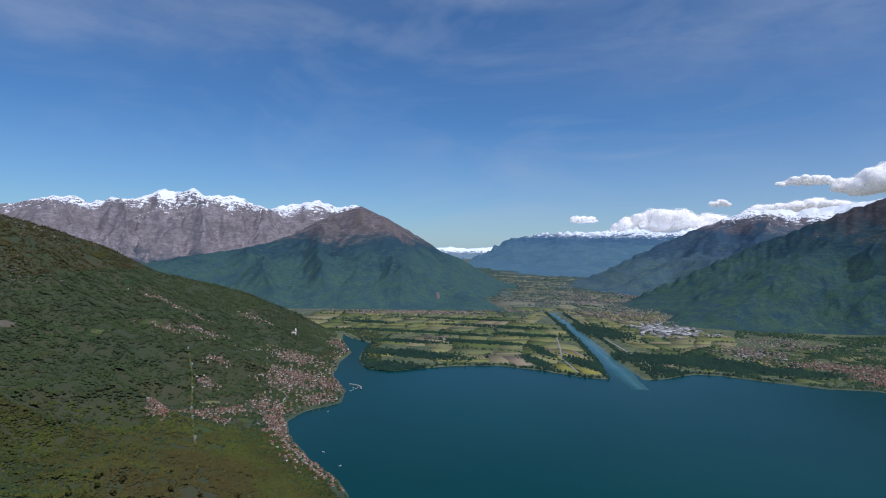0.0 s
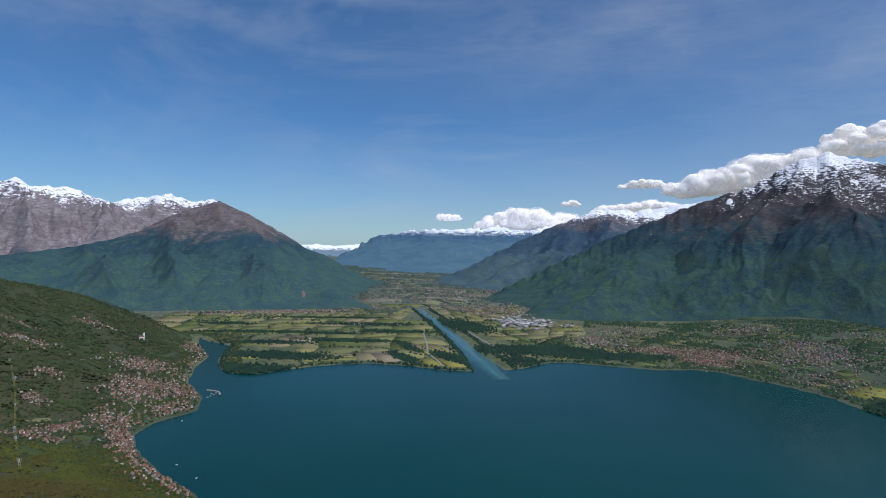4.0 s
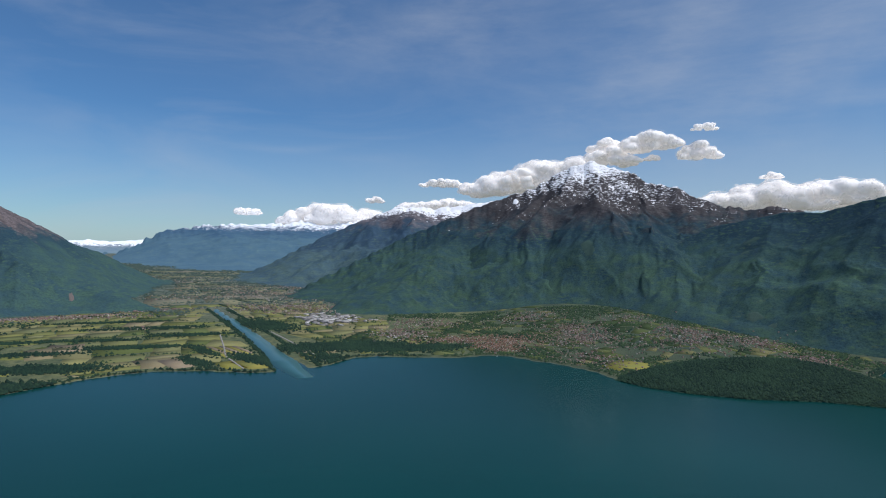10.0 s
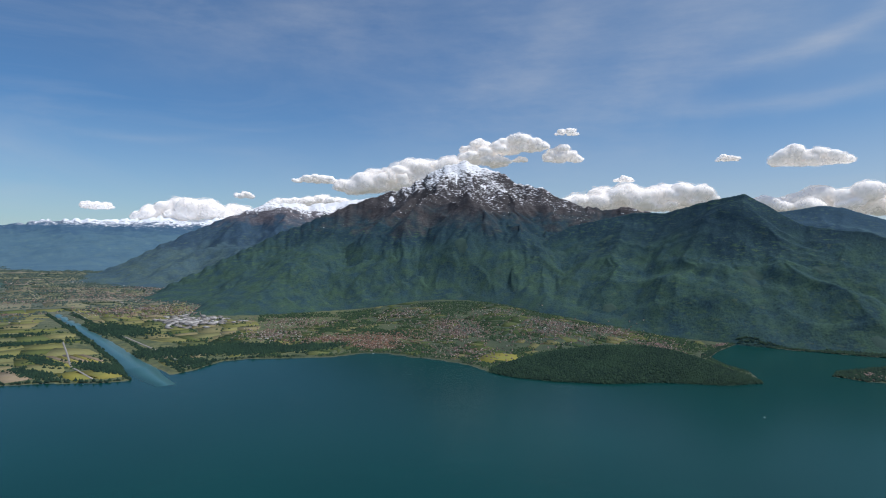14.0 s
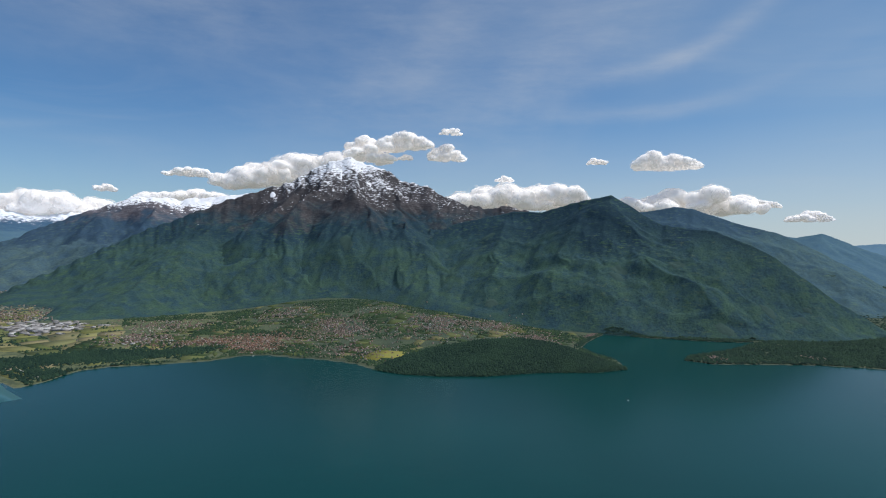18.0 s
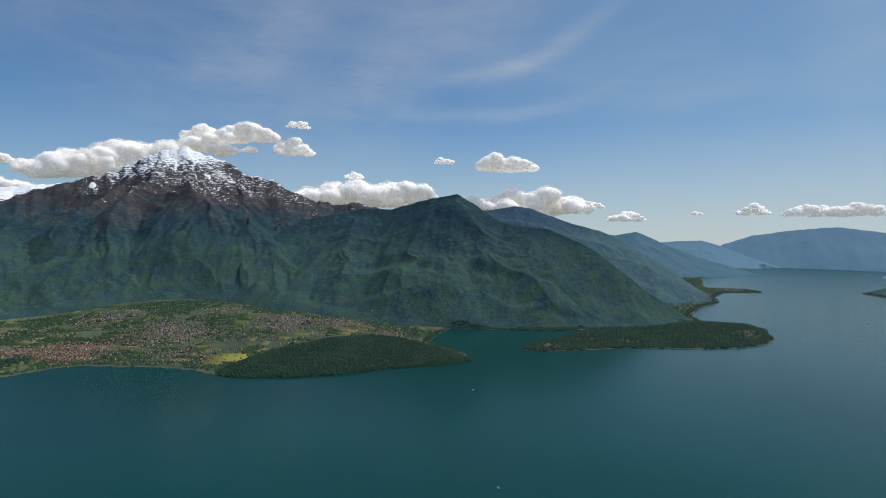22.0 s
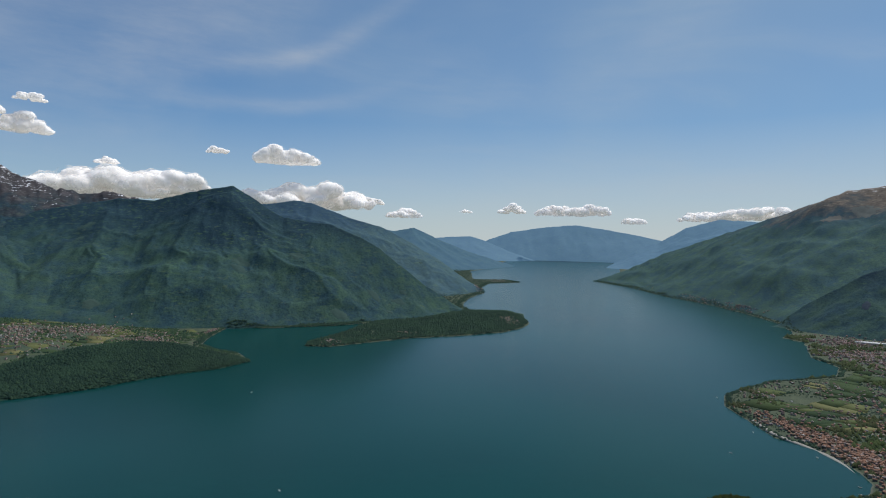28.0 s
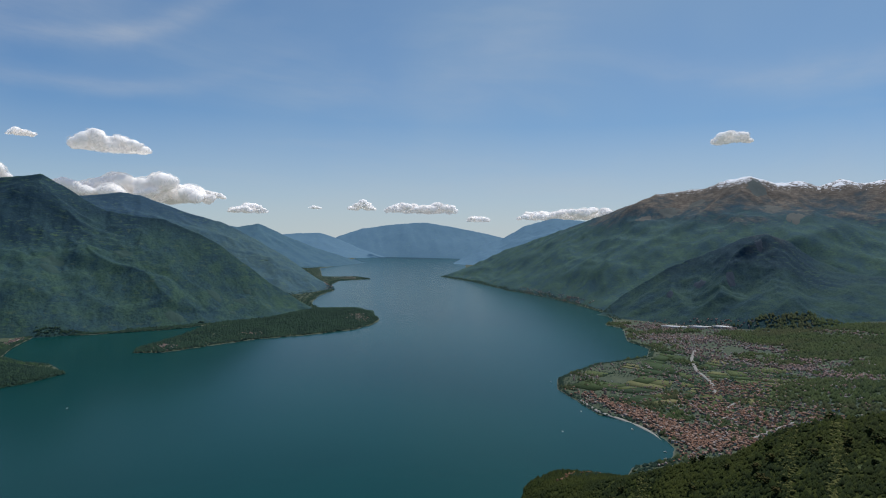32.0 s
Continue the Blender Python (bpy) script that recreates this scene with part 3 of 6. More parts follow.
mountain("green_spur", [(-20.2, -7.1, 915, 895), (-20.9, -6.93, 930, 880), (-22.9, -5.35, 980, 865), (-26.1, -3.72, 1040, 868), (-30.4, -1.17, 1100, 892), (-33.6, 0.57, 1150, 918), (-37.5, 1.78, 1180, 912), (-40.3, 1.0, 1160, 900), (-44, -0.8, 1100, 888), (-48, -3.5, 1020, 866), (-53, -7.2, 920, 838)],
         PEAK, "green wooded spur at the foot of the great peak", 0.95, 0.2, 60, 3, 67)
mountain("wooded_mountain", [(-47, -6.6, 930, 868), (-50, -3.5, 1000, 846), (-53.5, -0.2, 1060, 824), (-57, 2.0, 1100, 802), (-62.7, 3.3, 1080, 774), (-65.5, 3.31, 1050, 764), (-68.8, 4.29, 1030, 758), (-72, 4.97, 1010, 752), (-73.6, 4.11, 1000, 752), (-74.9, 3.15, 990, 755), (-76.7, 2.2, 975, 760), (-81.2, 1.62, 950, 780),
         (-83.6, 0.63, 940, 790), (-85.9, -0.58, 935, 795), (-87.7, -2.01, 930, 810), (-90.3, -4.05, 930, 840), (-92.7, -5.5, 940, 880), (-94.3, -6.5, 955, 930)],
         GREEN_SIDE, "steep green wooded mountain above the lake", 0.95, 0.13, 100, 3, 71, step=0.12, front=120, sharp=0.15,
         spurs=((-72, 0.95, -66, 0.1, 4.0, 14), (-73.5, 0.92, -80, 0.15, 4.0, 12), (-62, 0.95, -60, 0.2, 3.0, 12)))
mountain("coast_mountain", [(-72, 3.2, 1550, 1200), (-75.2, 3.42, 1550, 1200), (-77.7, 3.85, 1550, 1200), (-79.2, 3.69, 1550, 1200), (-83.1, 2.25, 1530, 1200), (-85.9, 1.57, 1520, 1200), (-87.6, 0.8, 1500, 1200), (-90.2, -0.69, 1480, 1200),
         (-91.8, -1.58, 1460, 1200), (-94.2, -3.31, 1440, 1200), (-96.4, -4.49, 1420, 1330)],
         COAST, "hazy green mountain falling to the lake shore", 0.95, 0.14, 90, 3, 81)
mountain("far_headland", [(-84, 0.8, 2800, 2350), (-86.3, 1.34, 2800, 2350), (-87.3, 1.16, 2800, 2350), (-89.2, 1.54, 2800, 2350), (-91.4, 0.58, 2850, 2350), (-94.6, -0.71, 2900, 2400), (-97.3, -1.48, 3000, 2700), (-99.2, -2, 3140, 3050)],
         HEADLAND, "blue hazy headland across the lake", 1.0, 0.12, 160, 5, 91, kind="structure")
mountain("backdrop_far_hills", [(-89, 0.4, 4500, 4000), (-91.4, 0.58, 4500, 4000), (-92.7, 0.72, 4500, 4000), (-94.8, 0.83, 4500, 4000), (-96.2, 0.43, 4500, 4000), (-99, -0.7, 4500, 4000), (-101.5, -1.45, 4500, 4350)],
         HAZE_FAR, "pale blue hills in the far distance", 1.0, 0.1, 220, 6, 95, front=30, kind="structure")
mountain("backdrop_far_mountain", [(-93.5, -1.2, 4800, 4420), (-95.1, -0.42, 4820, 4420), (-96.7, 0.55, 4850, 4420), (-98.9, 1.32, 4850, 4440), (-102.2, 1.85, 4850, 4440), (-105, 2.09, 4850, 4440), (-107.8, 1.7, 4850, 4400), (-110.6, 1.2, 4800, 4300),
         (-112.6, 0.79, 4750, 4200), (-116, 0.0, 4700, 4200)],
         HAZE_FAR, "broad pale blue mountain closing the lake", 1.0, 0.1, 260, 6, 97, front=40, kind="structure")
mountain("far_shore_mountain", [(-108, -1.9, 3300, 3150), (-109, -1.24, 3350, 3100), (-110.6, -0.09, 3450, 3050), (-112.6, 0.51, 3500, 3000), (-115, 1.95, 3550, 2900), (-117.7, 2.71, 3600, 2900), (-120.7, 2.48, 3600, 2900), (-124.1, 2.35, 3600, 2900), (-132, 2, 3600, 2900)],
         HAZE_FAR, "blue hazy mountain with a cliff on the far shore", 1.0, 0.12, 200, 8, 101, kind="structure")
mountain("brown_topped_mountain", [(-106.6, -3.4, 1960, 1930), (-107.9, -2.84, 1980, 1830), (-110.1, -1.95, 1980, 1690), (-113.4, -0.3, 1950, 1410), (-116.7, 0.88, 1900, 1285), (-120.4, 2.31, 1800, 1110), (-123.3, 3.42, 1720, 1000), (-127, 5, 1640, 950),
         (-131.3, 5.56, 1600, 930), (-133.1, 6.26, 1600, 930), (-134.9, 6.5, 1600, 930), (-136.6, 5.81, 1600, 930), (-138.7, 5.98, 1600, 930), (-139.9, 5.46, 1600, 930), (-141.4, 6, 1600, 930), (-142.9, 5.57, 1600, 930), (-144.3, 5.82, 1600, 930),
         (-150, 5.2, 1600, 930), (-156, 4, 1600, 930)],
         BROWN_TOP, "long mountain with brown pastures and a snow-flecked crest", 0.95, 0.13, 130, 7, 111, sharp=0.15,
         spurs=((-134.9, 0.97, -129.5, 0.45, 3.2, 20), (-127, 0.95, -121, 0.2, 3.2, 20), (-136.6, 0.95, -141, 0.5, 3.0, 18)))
mountain("rocky_spur", [(-121.8, -6.5, 985, 960), (-122.5, -6.2, 990, 935), (-124.2, -4.6, 1010, 915), (-128.2, -1.79, 1050, 900), (-131.9, -0.13, 1090, 880), (-134.6, 1.18, 1120, 860), (-136.3, 1.5, 1150, 840), (-138, 0.75, 1150, 820), (-139.7, -0.6, 1130, 800), (-142, -1.6, 1110, 790), (-150, -2.5, 1100, 780)],
         ROCK_SPUR, "dark craggy wooded spur behind the lakeside town", 0.9, 0.15, 70, 4, 121, spurs=((-136.3, 0.95, -131, 0.2, 2.0, 16),))
mountain("near_ridge", [(-114.5, -24.2, 250, 200), (-115.6, -23.45, 250, 180), (-119.4, -22.32, 236, 130), (-124.6, -21.03, 222, 100), (-129.6, -19.18, 208, 80), (-134.2, -17.52, 202, 70), (-137.6, -15.11, 202, 65), (-140.4, -13.72, 202, 60), (-144.7, -12.49, 202, 55), (-155, -11, 205, 50), (-175, -8, 220, 50)],
         NEAR_SLOPE, "near hillside covered with young broadleaf wood", 0.35, 0.05, 30, 1, 131, step=0.3, front=60)
mountain("wooded_hill", [(-49.1, -12.4, 506, 500), (-50.5, -11.7, 515, 490), (-51.9, -11.2, 520, 481), (-55.7, -10.1, 545, 476), (-60.3, -9.3, 560, 480), (-63.5, -9.1, 572, 494), (-65.8, -9.2, 575, 505), (-68.5, -9.7, 570, 513), (-71.2, -10.5, 562, 521),
         (-73.9, -11.2, 556, 548)], DARK_SPUR, "low dark wooded hill on the lake shore", 0.6, 0.1, 25, 1, 141, foot_z=-1.2, step=0.15, front=40)
mountain("wooded_cape", [(-78.6, -10.3, 622, 617), (-81.1, -9.6, 660, 608), (-83.3, -9.0, 700, 622), (-86, -8.4, 735, 642), (-89.1, -7.7, 800, 664), (-94.3, -6.8, 880, 691), (-98.5, -6.7, 905, 730), (-100.2, -6.9, 912, 790), (-100.9, -7.3, 880, 825)],
         DARK_SPUR, "long low wooded cape reaching into the lake", 0.5, 0.1, 30, 1, 151, foot_z=-1.2, step=0.1, front=40)

# ---- plants, houses, fields ----
rng = np.random.RandomState(7)


def island_material(name, stops, rough=0.9, speck=0.0, per_object=False, mottle=0.4, zones=()):
    """Colours picked at random piece by piece from the stops, with fine grain."""
    m, t, b = material(name)
    if per_object:
        pick = node(t, "ShaderNodeObjectInfo").outputs["Random"]
    else:
        pick = node(t, "ShaderNodeNewGeometry").outputs["Random Per Island"]
    col = ramp(t, pick, stops)
    p = place(t)
    col = mixed(t, ramp(t, noised(t, p, 1.4, 4.0, 0.7), [(0.3, mottle), (0.7, 0.0)]), col, tuple(c * 0.35 for c in stops[0][1]))
    if speck:
        col = mixed(t, ramp(t, noised(t, p, 0.02, 3.0), [(0.4, 0.0), (0.65, speck)]), col, stops[-1][1])
    for k, (size, tint, most) in enumerate(zones):
        spot = node(t, "ShaderNodeMapping", {"Vector": p, "Location": (31.0 * k, 17.0 * k, 0.0)}).outputs[0]
        col = mixed(t, ramp(t, noised(t, spot, size, 5.0, 0.6), [(0.46, 0.0), (0.60, most)]), col, tint)
    t.links.new(col, b.inputs["Base Color"])
    b.inputs["Roughness"].default_value = rough
    b.inputs["Specular IOR Level"].default_value = 0.1
    bump(t, b, noised(t, p, 3.0, 4.0), 0.5, 0.3)
    return m


WOOD_NEAR = island_material("broadleaf_crowns", [(0.0, (0.026, 0.036, 0.010)), (0.3, (0.042, 0.054, 0.014)), (0.6, (0.058, 0.072, 0.017)), (0.85, (0.072, 0.064, 0.019)), (1.0, (0.105, 0.112, 0.028))], mottle=0.5,
                            zones=((0.012, (0.080, 0.058, 0.020), 0.6), (0.02, (0.080, 0.104, 0.018), 0.5)))
WOOD_BROWN = island_material("brown_scrub", [(0.0, (0.046, 0.036, 0.013)), (0.5, (0.066, 0.050, 0.018)), (1.0, (0.100, 0.078, 0.028))], mottle=0.5, zones=((0.02, (0.070, 0.078, 0.018), 0.4), (0.03, (0.040, 0.036, 0.018), 0.5)))
WOOD_RIDGE = island_material("ridge_crowns", [(0.0, (0.011, 0.020, 0.005)), (0.4, (0.020, 0.032, 0.006)), (0.8, (0.030, 0.044, 0.008)), (1.0, (0.050, 0.064, 0.011))], mottle=0.6,
                             zones=((0.03, (0.052, 0.060, 0.011), 0.4), (0.04, (0.016, 0.026, 0.009), 0.6)))
# greens pushed towards blue: a haze tint within the colour
WOOD_FAR = island_material("far_wood", [(0.0, (0.016, 0.037, 0.026)), (0.5, (0.027, 0.056, 0.032)), (1.0, (0.048, 0.084, 0.038))], mottle=0.2, zones=((0.02, (0.040, 0.072, 0.034), 0.5),))
# distant tree belts, with the haze painted into their greens
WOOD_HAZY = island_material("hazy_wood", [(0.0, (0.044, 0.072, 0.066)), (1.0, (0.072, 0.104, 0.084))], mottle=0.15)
WOOD_SLOPE = island_material("slope_wood", [(0.0, (0.026, 0.044, 0.020)), (0.5, (0.038, 0.060, 0.026)), (1.0, (0.066, 0.088, 0.034))], mottle=0.5, zones=((0.015, (0.054, 0.052, 0.026), 0.5), (0.025, (0.048, 0.074, 0.024), 0.5)))
# dark green, its blue share a painted haze tint
WOOD_DARK = island_material("dark_wood", [(0.0, (0.010, 0.027, 0.022)), (0.6, (0.017, 0.040, 0.029)), (1.0, (0.030, 0.060, 0.035))], mottle=0.25, zones=((0.03, (0.024, 0.052, 0.032), 0.6),))
BARK = island_material("grey_brown_bark", [(0.0, (0.10, 0.075, 0.05)), (1.0, (0.16, 0.13, 0.10))])
WALLS = island_material("rendered_walls", [(0.0, (0.22, 0.17, 0.13)), (0.35, (0.32, 0.26, 0.19)), (0.65, (0.42, 0.35, 0.27)), (0.85, (0.54, 0.49, 0.41)), (1.0, (0.74, 0.72, 0.67))])
ROOFS = island_material("clay_tile_roofs", [(0.0, (0.10, 0.075, 0.065)), (0.25, (0.19, 0.115, 0.085)), (0.55, (0.27, 0.145, 0.098)), (0.85, (0.32, 0.20, 0.145)), (1.0, (0.38, 0.35, 0.33))])
# clay roofs of the farther towns, greyed by haze put into the colour
ROOFS_FAR = island_material("hazed_far_roofs", [(0.0, (0.15, 0.12, 0.115)), (0.35, (0.24, 0.16, 0.14)), (0.7, (0.31, 0.205, 0.175)), (1.0, (0.36, 0.34, 0.33))])
WALL_ONE = island_material("house_walls", [(0.0, (0.30, 0.24, 0.18)), (0.35, (0.40, 0.32, 0.23)), (0.7, (0.48, 0.41, 0.32)), (1.0, (0.68, 0.65, 0.60))], per_object=True)
ROOF_ONE = island_material("house_roofs", [(0.0, (0.14, 0.07, 0.05)), (0.3, (0.26, 0.11, 0.065)), (0.7, (0.31, 0.155, 0.095)), (1.0, (0.34, 0.21, 0.15))], per_object=True)
SHEDS = island_material("pale_metal_sheds", [(0.0, (0.22, 0.21, 0.20)), (0.4, (0.36, 0.34, 0.325)), (0.75, (0.50, 0.485, 0.465)), (1.0, (0.70, 0.69, 0.67))], 0.7)
FIELD_STOPS = [(0.0, (0.085, 0.115, 0.042)), (0.14, (0.165, 0.180, 0.062)), (0.28, (0.250, 0.240, 0.090)), (0.42, (0.120, 0.150, 0.055)), (0.56, (0.280, 0.235, 0.140)), (0.70, (0.200, 0.205, 0.075)), (0.85, (0.150, 0.165, 0.085)), (1.0, (0.290, 0.275, 0.115))]
GREEN_STOPS = [(0.0, (0.028, 0.050, 0.025)), (0.3, (0.042, 0.070, 0.030)), (0.6, (0.070, 0.098, 0.037)), (0.85, (0.112, 0.130, 0.050)), (1.0, (0.200, 0.186, 0.088))]
GREENS = island_material("gardens", GREEN_STOPS, mottle=0.3)
GREEN_ONE = island_material("meadows", GREEN_STOPS, per_object=True, mottle=0.3)
# field colours dulled and paled to hold the haze over the plain
HAZY_FIELDS = island_material("far_fields", [(0.0, (0.105, 0.130, 0.085)), (0.2, (0.170, 0.180, 0.105)), (0.4, (0.220, 0.215, 0.135)), (0.6, (0.140, 0.160, 0.100)), (0.8, (0.240, 0.215, 0.165)), (1.0, (0.190, 0.195, 0.120))], mottle=0.2)
FIELD_ONE = island_material("fields", FIELD_STOPS, per_object=True, mottle=0.25)
PAVING = island_material("pale_road", [(0.0, (0.28, 0.27, 0.25)), (1.0, (0.34, 0.33, 0.30))])
SCRUB_ROCK = island_material("scrub_rock", [(0.0, (0.10, 0.085, 0.065)), (0.6, (0.15, 0.13, 0.10)), (1.0, (0.24, 0.21, 0.17))], mottle=0.5)
CUT = island_material("mown_strip", [(0.0, (0.10, 0.11, 0.03)), (1.0, (0.13, 0.13, 0.04))])

m, t, b = material("river_water")
RIVER = m
p = place(t)
t.links.new(mixed(t, ramp(t, noised(t, p, 0.05, 4.0), [(0.3, 0.0), (0.7, 1.0)]), (0.03, 0.105, 0.11), (0.045, 0.13, 0.13)), b.inputs["Base Color"])
b.inputs["Roughness"].default_value = 0.3
bump(t, b, noised(t, p, 1.2, 3.0), 0.08, 0.4)


def raw_mesh(name, verts, faces, mats, slots=None, flat=True):
    """A mesh from one array of vertices and arrays of faces of equal size each."""
    me = bpy.data.meshes.new(name)
    me.vertices.add(len(verts))
    me.vertices.foreach_set("co", np.asarray(verts, np.float32).ravel())
    sizes = np.concatenate([np.full(len(f), f.shape[1]) for f in faces]).astype(np.int32)
    loops = np.concatenate([f.ravel() for f in faces]).astype(np.int32)
    me.loops.add(len(loops))
    me.loops.foreach_set("vertex_index", loops)
    me.polygons.add(len(sizes))
    me.polygons.foreach_set("loop_start", np.concatenate([[0], np.cumsum(sizes)[:-1]]).astype(np.int32))
    if slots is not None:
        me.polygons.foreach_set("material_index", np.concatenate(slots).astype(np.int32))
    if not flat:
        me.polygons.foreach_set("use_smooth", np.ones(len(sizes), bool))
    me.update(calc_edges=True)
    for mat in mats:
        me.materials.append(mat)
    return me


def part(name, me, parent, label="", m=None):
    ob = new(name, me)
    ob.parent = parent
    if m is not None:
        ob.matrix_basis = m
    return tagged(ob, label)


bm = bmesh.new()
bmesh.ops.create_icosphere(bm, subdivisions=1, radius=1.0)
ICO = np.array([v.co for v in bm.verts])
ICO_F = np.array([[v.index for v in f.verts] for f in bm.faces])
bm.free()
ICO_UP = np.array([f for f in ICO_F if ICO[f][:, 2].mean() > -0.7])
bm = bmesh.new()
bmesh.ops.create_icosphere(bm, subdivisions=2, radius=1.0)
BALL = np.array([v.co for v in bm.verts])
BALL_F = np.array([[v.index for v in f.verts] for f in bm.faces])
bm.free()


def lumps(shape, tris, centres, size, tall=0.8, rough=0.25):
    """Many uneven lumps of foliage or cloud in one array."""
    n, k = len(centres), len(shape)
    v = shape[None] * (1 + (rng.rand(n, k, 1) - 0.5) * 2 * rough)
    a = rng.rand(n) * 6.283
    c, s_ = np.cos(a)[:, None], np.sin(a)[:, None]
    v = np.stack([v[..., 0] * c - v[..., 1] * s_, v[..., 0] * s_ + v[..., 1] * c, v[..., 2] * tall], -1)
    v = v * np.asarray(size)[:, None, None] + centres[:, None, :]
    f = tris[None] + (np.arange(n) * k)[:, None, None]
    return v.reshape(-1, 3), f.reshape(-1, 3)


TUFT = np.array([(0, 0, 1.0)] + [(math.cos(k * 1.0472), math.sin(k * 1.0472), 0.05) for k in range(6)])
TUFT_F = np.array([(0, k + 1, (k + 1) % 6 + 1) for k in range(6)])


def wood(name, x, y, size, mat, label, tall=0.7, lift=0.3, dense=0, small=False):
    """One mesh of many tree crowns; dense: small low crowns to each place of a closed canopy."""
    if dense:
        x, y, size = (np.repeat(a_, dense) for a_ in (x, y, size))
        x, y = x + rng.randn(len(x)) * size * 0.8, y + rng.randn(len(y)) * size * 0.8
        size = size * (0.35 + 0.6 * rng.rand(len(size)) ** 1.5)
    z = land_z(x, y)
    ok = z > 0.15
    x, y, z, size = x[ok], y[ok], z[ok], size[ok]
    shape, tris = (TUFT, TUFT_F) if dense or small else (ICO, ICO_UP)
    v, f = lumps(shape, tris, np.stack([x, y, z + size * lift * tall], -1), size, tall, 0.28)
    return tagged(new(name, raw_mesh(name, v, [f], [mat])), label, "trees", kind="stuff")


def ring(n, az0, az1, r0, r1, power=2.0):
    """Random places in plan between two bearings (left positive) and two distances."""
    a = np.radians(az0 + (az1 - az0) * rng.rand(n))
    r = (r0 ** power + (r1 ** power - r0 ** power) * rng.rand(n)) ** (1 / power)
    return -r * np.sin(a), r * np.cos(a)


def blob(n, x, y, rx, ry, turn=0.0):
    """Random places inside an ellipse."""
    a, r = rng.rand(n) * 6.283, np.minimum(np.sqrt(rng.rand(n)) * (1 + 0.4 * rng.randn(n) * (n > 10)), 1.7)
    u, v, c = r * np.cos(a) * rx, r * np.sin(a) * ry, radians(turn)
    return x + u * math.cos(c) - v * math.sin(c), y + u * math.sin(c) + v * math.cos(c)


# towns and hamlets: name, x, y, half-lengths, turn, houses
TOWNS = [("hillside_hamlet", -147, 303, 13, 5, -50, 70), ("hillside_hamlet", -136, 330, 10, 6, 20, 40), ("hillside_hamlet", -125, 342, 10, 7, 30, 40), ("hillside_hamlet", -122, 320, 8, 5, 30, 26), ("hillside_hamlet", -150, 372, 7, 5, 60, 20),
         ("hillside_hamlet", -159, 405, 8, 5, 0, 20), ("hillside_hamlet", -188, 466, 7, 4, 0, 14), ("hillside_hamlet", -224, 466, 14, 5, 10, 34), ("hillside_hamlet", -202, 487, 16, 5, 20, 50), ("hillside_hamlet", -274, 553, 14, 6, 10, 26),
         ("hillside_hamlet", -254, 557, 10, 5, 30, 14), ("hillside_hamlet", -198, 596, 14, 6, 0, 24), ("hillside_hamlet", -227, 547, 9, 5, 0, 14), ("hillside_hamlet", -177, 586, 7, 4, 0, 10),
         ("shore_town", -126, 499, 17, 24, 0, 150), ("shore_town", -105, 408, 20, 15, 0, 130), ("shore_town", -108, 440, 20, 18, 0, 160), ("shore_town", -83, 428, 11, 10, 0, 50), ("shore_town", -84, 390, 10, 7, 0, 30),
         ("shore_town", -111, 364, 10, 13, 0, 70), ("shore_town", -95, 338, 6, 18, 25, 60), ("shore_town", -112, 610, 10, 22, 0, 30)]
HAMLETS, SHORE_TOWN = [r for r in TOWNS if r[0] == "hillside_hamlet"], [r for r in TOWNS if r[0] == "shore_town"]
# meadows cleared in the near woods: place, half-lengths, turn
CLEARINGS = [("clearing", -121, 295, 6, 5, 10, 0), ("clearing", -112, 330, 6, 4, 0, 0), ("clearing", -140, 350, 7, 3, 30, 0), ("clearing", -170, 392, 6, 4, 0, 0),
             ("clearing", -164, 430, 8, 3, 30, 0), ("clearing", -240, 500, 14, 4, 10, 0), ("clearing", -215, 570, 14, 4, 10, 0), ("clearing", -150, 520, 8, 5, 0, 0), ("clearing", -118, 280, 5, 3, 0, 0), ("clearing", -276, 366, 7, 4, 0, 0)]
FAR_TOWNS = [("plain_village", -120, 890, 50, 12, 0, 60), ("plain_village", -50, 920, 45, 9, 0, 60), ("plain_village", 25, 925, 45, 9, 0, 60), ("plain_village", 100, 960, 50, 12, 0, 70), ("plain_village", 68, 775, 14, 9, 0, 24),
             ("plain_village", 288, 940, 60, 45, 0, 130), ("plain_village", 300, 1206, 60, 60, 0, 160), ("plain_village", 275, 1350, 70, 60, 0, 120), ("plain_village", 160, 1150, 70, 50, 0, 80), ("plain_village", 230, 1600, 110, 90, 0, 120),
             ("plain_village", -31, 905, 110, 9, -9, 130), ("plain_village", 246, 930, 26, 60, 10, 90), ("plain_village", 363, 1124, 70, 110, 20, 260), ("plain_village", 420, 1320, 60, 90, 20, 160), ("plain_village", 325, 880, 50, 40, 0, 120)]
